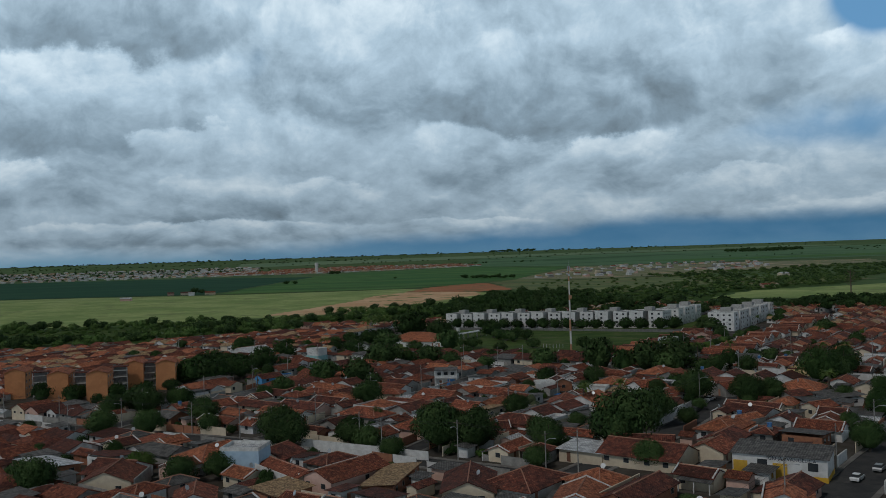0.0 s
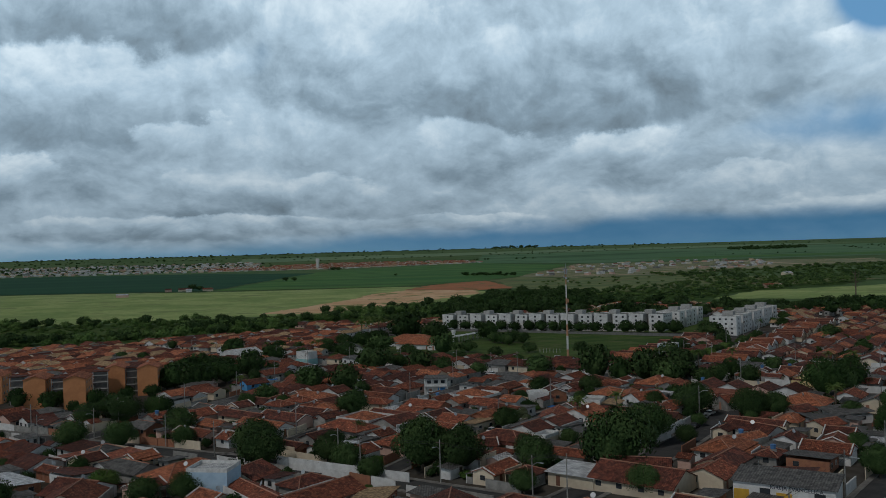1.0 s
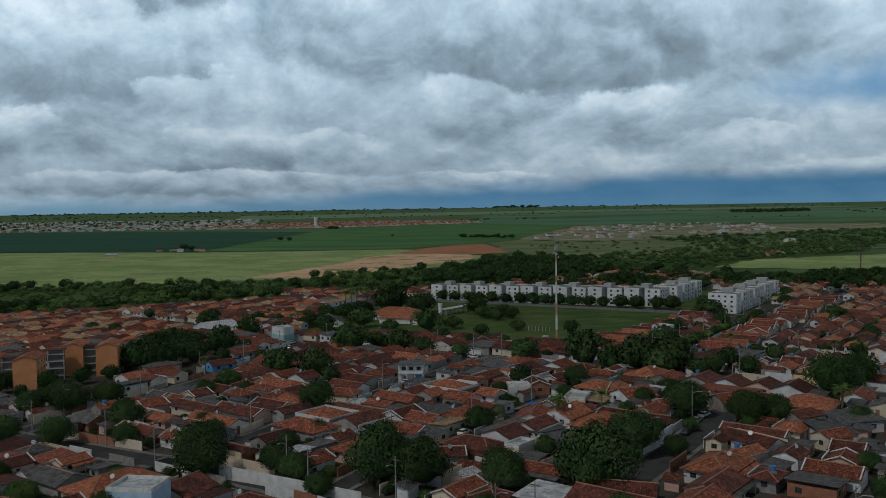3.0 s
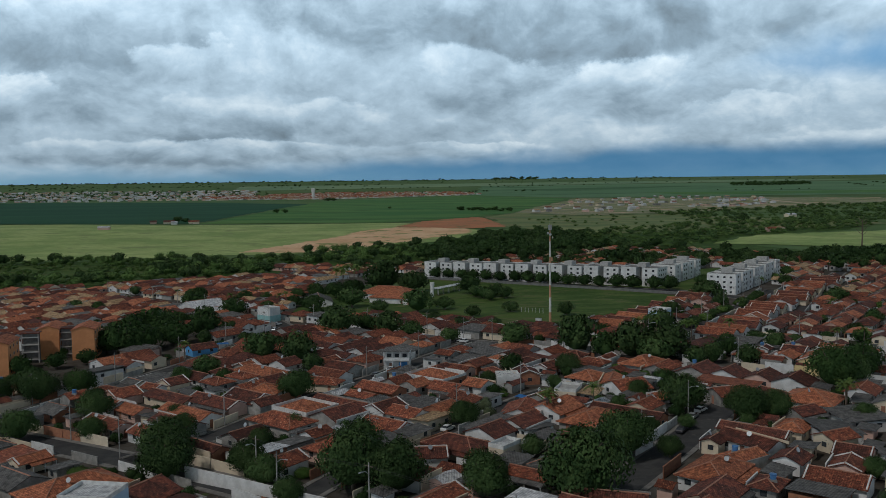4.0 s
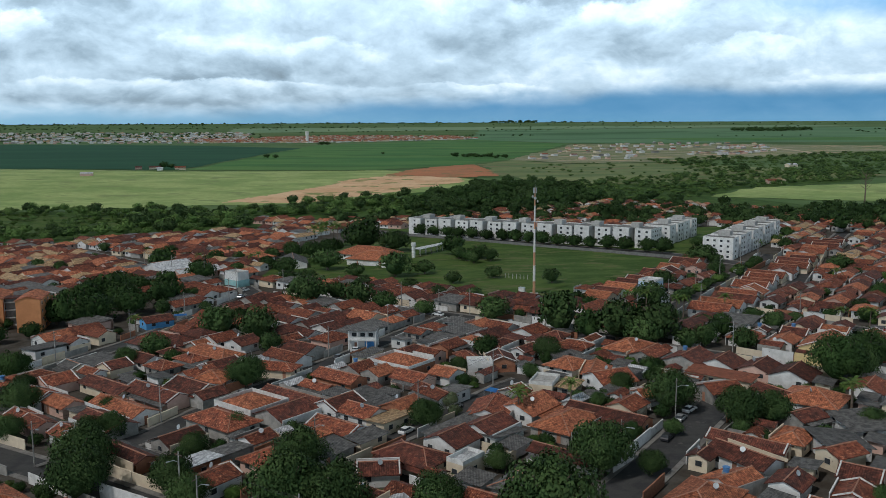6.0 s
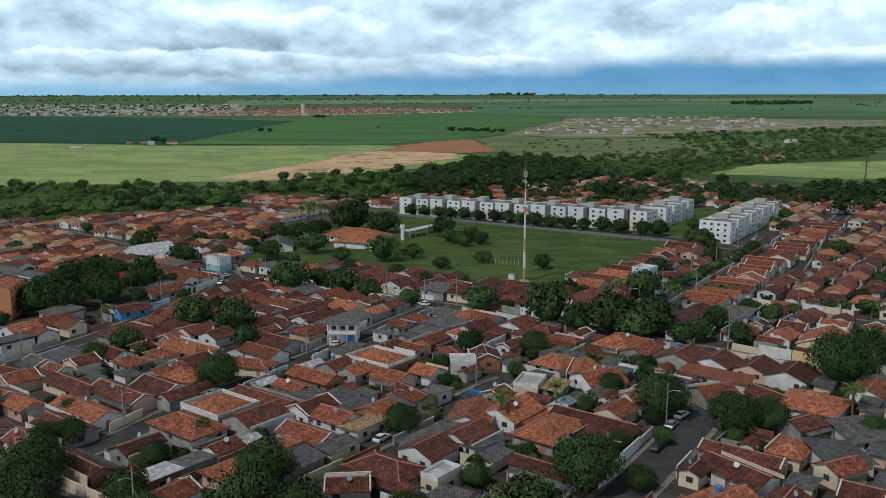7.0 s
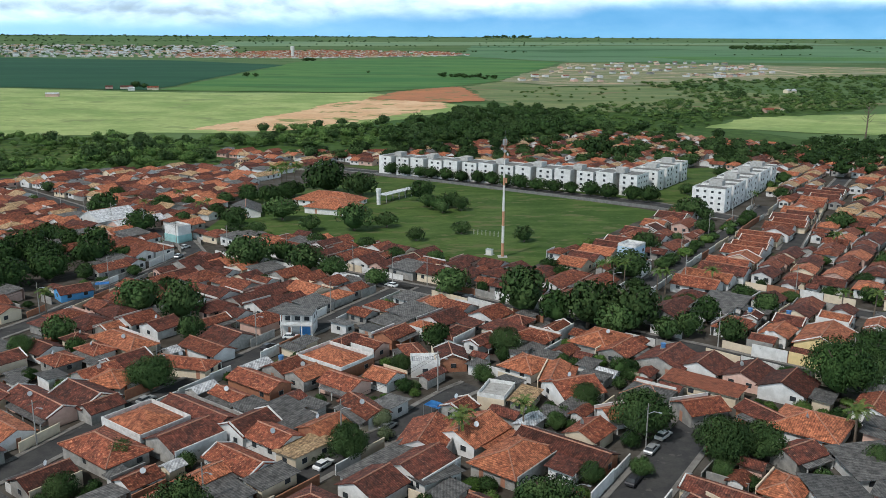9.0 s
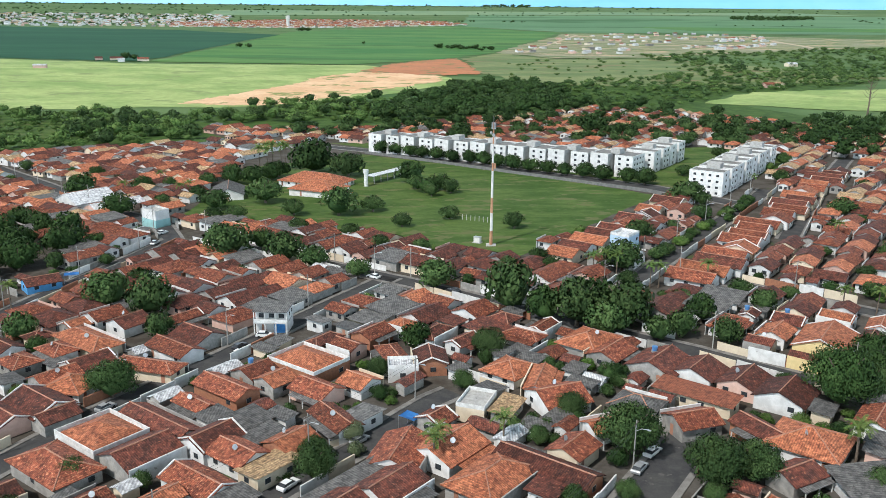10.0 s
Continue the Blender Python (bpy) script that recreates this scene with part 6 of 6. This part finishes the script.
def cabin(lo, hi, roof):
    bm = bmesh.new()
    prof = [(-1.75 + lo, 0.97), (-1.35 + lo, hi), (0.15 - lo, hi), (0.95 - lo, 0.97)]
    w = (0.74, 0.6, 0.6, 0.74) if not roof else (0.6, 0.58, 0.58, 0.6)
    rows = [[bm.verts.new((x, s * w[i], z)) for i, (x, z) in enumerate(prof)] for s in (-1, 1)]
    for i in range(4):
        j = (i + 1) % 4
        bm.faces.new((rows[0][i], rows[0][j], rows[1][j], rows[1][i]))
    bm.faces.new(rows[0][::-1])
    bm.faces.new(rows[1])
    bmesh.ops.recalc_face_normals(bm, faces=bm.faces[:])
    return bm


def wheel():
    bm = bmesh.new()
    tube(bm, [(0, -0.1, 0), (0, 0.1, 0)], [0.31, 0.31], 14)
    return bm


def car(x, y, turn, paint):
    root = new("car")
    root.matrix_world = pose(x, y, ground_z(x, y) + 0.15, 0, 0, turn)
    tagged(root, f"{paint} hatchback car parked on the street", "car", "parked cars")
    shared("body", "car_body_" + paint, car_body, CAR_PAINT[paint], root, Matrix())
    shared("glasshouse", "car_glass", lambda: cabin(0.0, 1.38, False), GLASS, root, Matrix(), "dark tinted windows")
    shared("roof", "car_roof_" + paint, lambda: box(-1.32, 0.12, -0.6, 0.6, 1.38, 1.44), CAR_PAINT[paint], root, Matrix())
    for wx in (-1.3, 1.3):
        for wy in (-0.74, 0.74):
            shared("wheel", "car_wheel", wheel, RUBBER, root, pose(wx, wy, 0.31))


for spot in ((70.9, 247.6, 57, "silver"), (74.2, 253.0, 50, "white"), (65.5, 236.5, 57, "black"), (23.4, 258.0, 56, "silver"), (-8.9, 303.5, 65, "black"), (-8.0, 299.5, 65, "white"), (-4.6, 310.5, 0, "white"),
             (17, 357, 145, "white"), (-27.5, 272, 62, "silver"), (13.5, 243, 57, "white"), (40, 343, 145, "black"), (-60, 398, 80, "silver"), (-62, 412, 60, "white"), (120, 346, -42, "white"), (74, 160, 50, "white"), (81, 166, 50, "silver"), (-20, 204, -36, "white"), (150, 320, -42, "red"), (180, 452, 60, "white"), (140, 430, 55, "silver")):
    car(*spot)


def yard_wall(x0, y0, x1, y1, height, paint):
    a, b = Vector((x0, y0)), Vector((x1, y1))
    L = (b - a).length
    if L < 1:
        return
    me_box = box(-L / 2, L / 2, -0.08, 0.08, -0.8, height)
    add_box(me_box, -L / 2, L / 2, -0.12, 0.12, height, height + 0.08)
    me = bpy.data.meshes.new("yard_wall")
    me_box.to_mesh(me)
    me_box.free()
    me.materials.append(WALL[paint])
    ob = new("yard_wall", me)
    m = (a + b) / 2
    ob.matrix_world = pose(m.x, m.y, ground_z(m.x, m.y) + 0.1, 0, 0, math.degrees(math.atan2((b - a).y, (b - a).x)))
    tagged(ob, f"{WALL_WORDS[paint]} yard wall with a flat coping", "wall", "yard walls")


yard_wall(104.0, 294.6, 110.4, 290.0, 2.9, "white")
yard_wall(110.6, 289.8, 117.4, 284.4, 2.7, "yellow")
yard_wall(-38.0, 213.0, -6.0, 194.5, 2.4, "white")


def roof_tank(x, y, z):
    """A round water tank with a lid on a small brick plinth."""
    root = new("roof_water_tank")
    root.location = (x, y, z)
    tagged(root, "blue plastic water tank standing on a roof", "water tank", "roof water tanks")

    def drum():
        bm = bmesh.new()
        tube(bm, [(0, 0, 0.3), (0, 0, 0.9), (0, 0, 1.15)], [0.5, 0.58, 0.6], 12)
        return bm

    def lid():
        bm = bmesh.new()
        tube(bm, [(0, 0, 1.15), (0, 0, 1.22), (0, 0, 1.32)], [0.64, 0.64, 0.2], 12)
        return bm
    shared("drum", "tank_drum", drum, TANK_BLUE, root, Matrix())
    shared("lid", "tank_lid", lid, TANK_BLUE, root, Matrix())
    shared("plinth", "tank_plinth", lambda: box(-0.55, 0.55, -0.55, 0.55, -0.5, 0.3), WALL["grey"], root, Matrix())


def satellite_dish(x, y, z, turn):
    root = new("satellite_dish")
    root.matrix_world = pose(x, y, z, 0, 0, turn)
    tagged(root, "small pale satellite dish on a tiled roof", "satellite dish", "satellite dishes")

    def bowl():
        bm = bmesh.new()
        tube(bm, [(0, 0.12, 0.75), (0, 0.02, 0.72), (0, -0.14, 0.80)], [0.12, 0.36, 0.5], 12)
        return bm

    def stem():
        bm = bmesh.new()
        tube(bm, [(0, 0.1, -0.35), (0, 0.1, 0.5), (0, 0.06, 0.75)], [0.035, 0.035, 0.03], 6)
        return bm
    shared("bowl", "dish_bowl", bowl, GALV, root, Matrix())
    shared("stem", "dish_stem", stem, GALV, root, Matrix())


TANK_BLUE = surface("blue_plastic", (0.06, 0.17, 0.38), (0.09, 0.22, 0.42), 0.6, 0.5, 0.05, 0.1)
roof_rnd = random.Random(64)
for k, (hx, hy, hz, hturn) in enumerate(RIDGES):
    if roof_rnd.random() < 0.30:
        satellite_dish(hx, hy, hz, roof_rnd.uniform(-60, 60))
    elif roof_rnd.random() < 0.10:
        roof_tank(hx, hy, hz)



def tarpaulin(x, y, z, turn, wide, deep):
    """A sagging tarpaulin stretched between four poles."""
    root = new("tarpaulin_shelter")
    root.matrix_world = pose(x, y, ground_z(x, y), 0, 0, turn)
    tagged(root, "bright blue tarpaulin stretched over a yard", "tarpaulin", "tarpaulins")
    bm = bmesh.new()
    n = 7
    grid = [[bm.verts.new(((i / (n - 1) - 0.5) * wide, (j / (n - 1) - 0.5) * deep, z - 0.35 * math.sin(math.pi * i / (n - 1)) * math.sin(math.pi * j / (n - 1)) + 0.12 * (j / (n - 1))))
             for i in range(n)] for j in range(n)]
    for j in range(n - 1):
        for i in range(n - 1):
            bm.faces.new((grid[j][i], grid[j][i + 1], grid[j + 1][i + 1], grid[j + 1][i]))
    bmesh.ops.solidify(bm, geom=bm.faces[:], thickness=0.02)
    part("sheet", bm, BLUE_TARP, root)
    for sx in (-0.5, 0.5):
        for sy in (-0.5, 0.5):
            bm = bmesh.new()
            tube(bm, [(sx * wide, sy * deep, -0.4), (sx * wide, sy * deep, z + 0.12)], [0.04, 0.04], 6)
            part("pole", bm, GALV, root)


tarpaulin(32.2, 263.5, 2.6, -36, 3.6, 2.6)
tarpaulin(-70, 356, 2.6, 20, 4.0, 2.5)

# street-side walls and gates
for road_name, (road_width, road_line) in ROADS.items():
    if road_name in ("apartment_road",):
        continue
    for side in (-1, 1):
        for (x0, y0), (x1, y1) in zip(road_line, road_line[1:]):
            d = math.hypot(x1 - x0, y1 - y0)
            nx, ny = -(y1 - y0) / d * side, (x1 - x0) / d * side
            at, off = 3.0, road_width / 2 + 1.35
            while at + 9 < d:
                step = RND.uniform(6, 10)
                p = (x0 + (x1 - x0) * at / d + nx * off, y0 + (y1 - y0) * at / d + ny * off)
                q = (x0 + (x1 - x0) * (at + step - 0.2) / d + nx * off, y0 + (y1 - y0) * (at + step - 0.2) / d + ny * off)
                m = ((p[0] + q[0]) / 2, (p[1] + q[1]) / 2)
                blocked = any(clash((m[0], m[1], step / 2, 0.15, math.degrees(math.atan2(y1 - y0, x1 - x0))), t) for t in TAKEN)
                if not blocked and RND.random() < 0.85 and road_gap(*p) > 1.1 and road_gap(*q) > 1.1 and road_gap(*m) > 1.1 and 90 < m[1] < 480 and not inside(*m, FIELD):
                    yard_wall(*p, *q, RND.uniform(1.7, 2.4), RND.choice(("white", "white", "grey", "cream", "brick")))
                at += step

# back-yard walls, annexes and bushes in what is left between the houses
ANNEX = []
for k in range(6500):
    x, y = (RND.uniform(-170, 220), RND.uniform(130, 430)) if k % 2 else (RND.uniform(-60, 125), RND.uniform(195, 300))
    if abs(x) > 0.56 * y + 20 or any(inside(x, y, c) for c in CLEAR) or inside(x, y, FIELD):
        continue
    turn = RND.choice((54, -36))
    pick = RND.random()
    if pick < 0.5:
        L, W = RND.uniform(2.6, 6.5), RND.uniform(2.2, 4.2)
        if free(x, y, L, W, turn, 0.0, 2.2):
            ANNEX.append((x, y, L, W, turn, RND.choice(("grey", "grey", "dark", "red", "white"))))
            TAKEN.append((x, y, L / 2, W / 2, turn))
    elif pick < 0.62:
        L = RND.uniform(5, 9)
        if free(x, y, L, 0.3, turn, 0.0, 2.2):
            c, s = math.cos(radians(turn)) * L / 2, math.sin(radians(turn)) * L / 2
            yard_wall(x - c, y - s, x + c, y + s, RND.uniform(1.8, 2.3), RND.choice(("grey", "white", "brick", "cream")))
    elif free(x, y, 2.6, 2.6, turn, 0.0, 2.0):
        tree(x, y, RND.uniform(2.5, 4.5), RND.choice(("bush", "round", "dark")), RND.uniform(0.8, 1.2))

house_crowd("yard_annexes", ANNEX, "small yard sheds and annexes between the houses", 0.8)
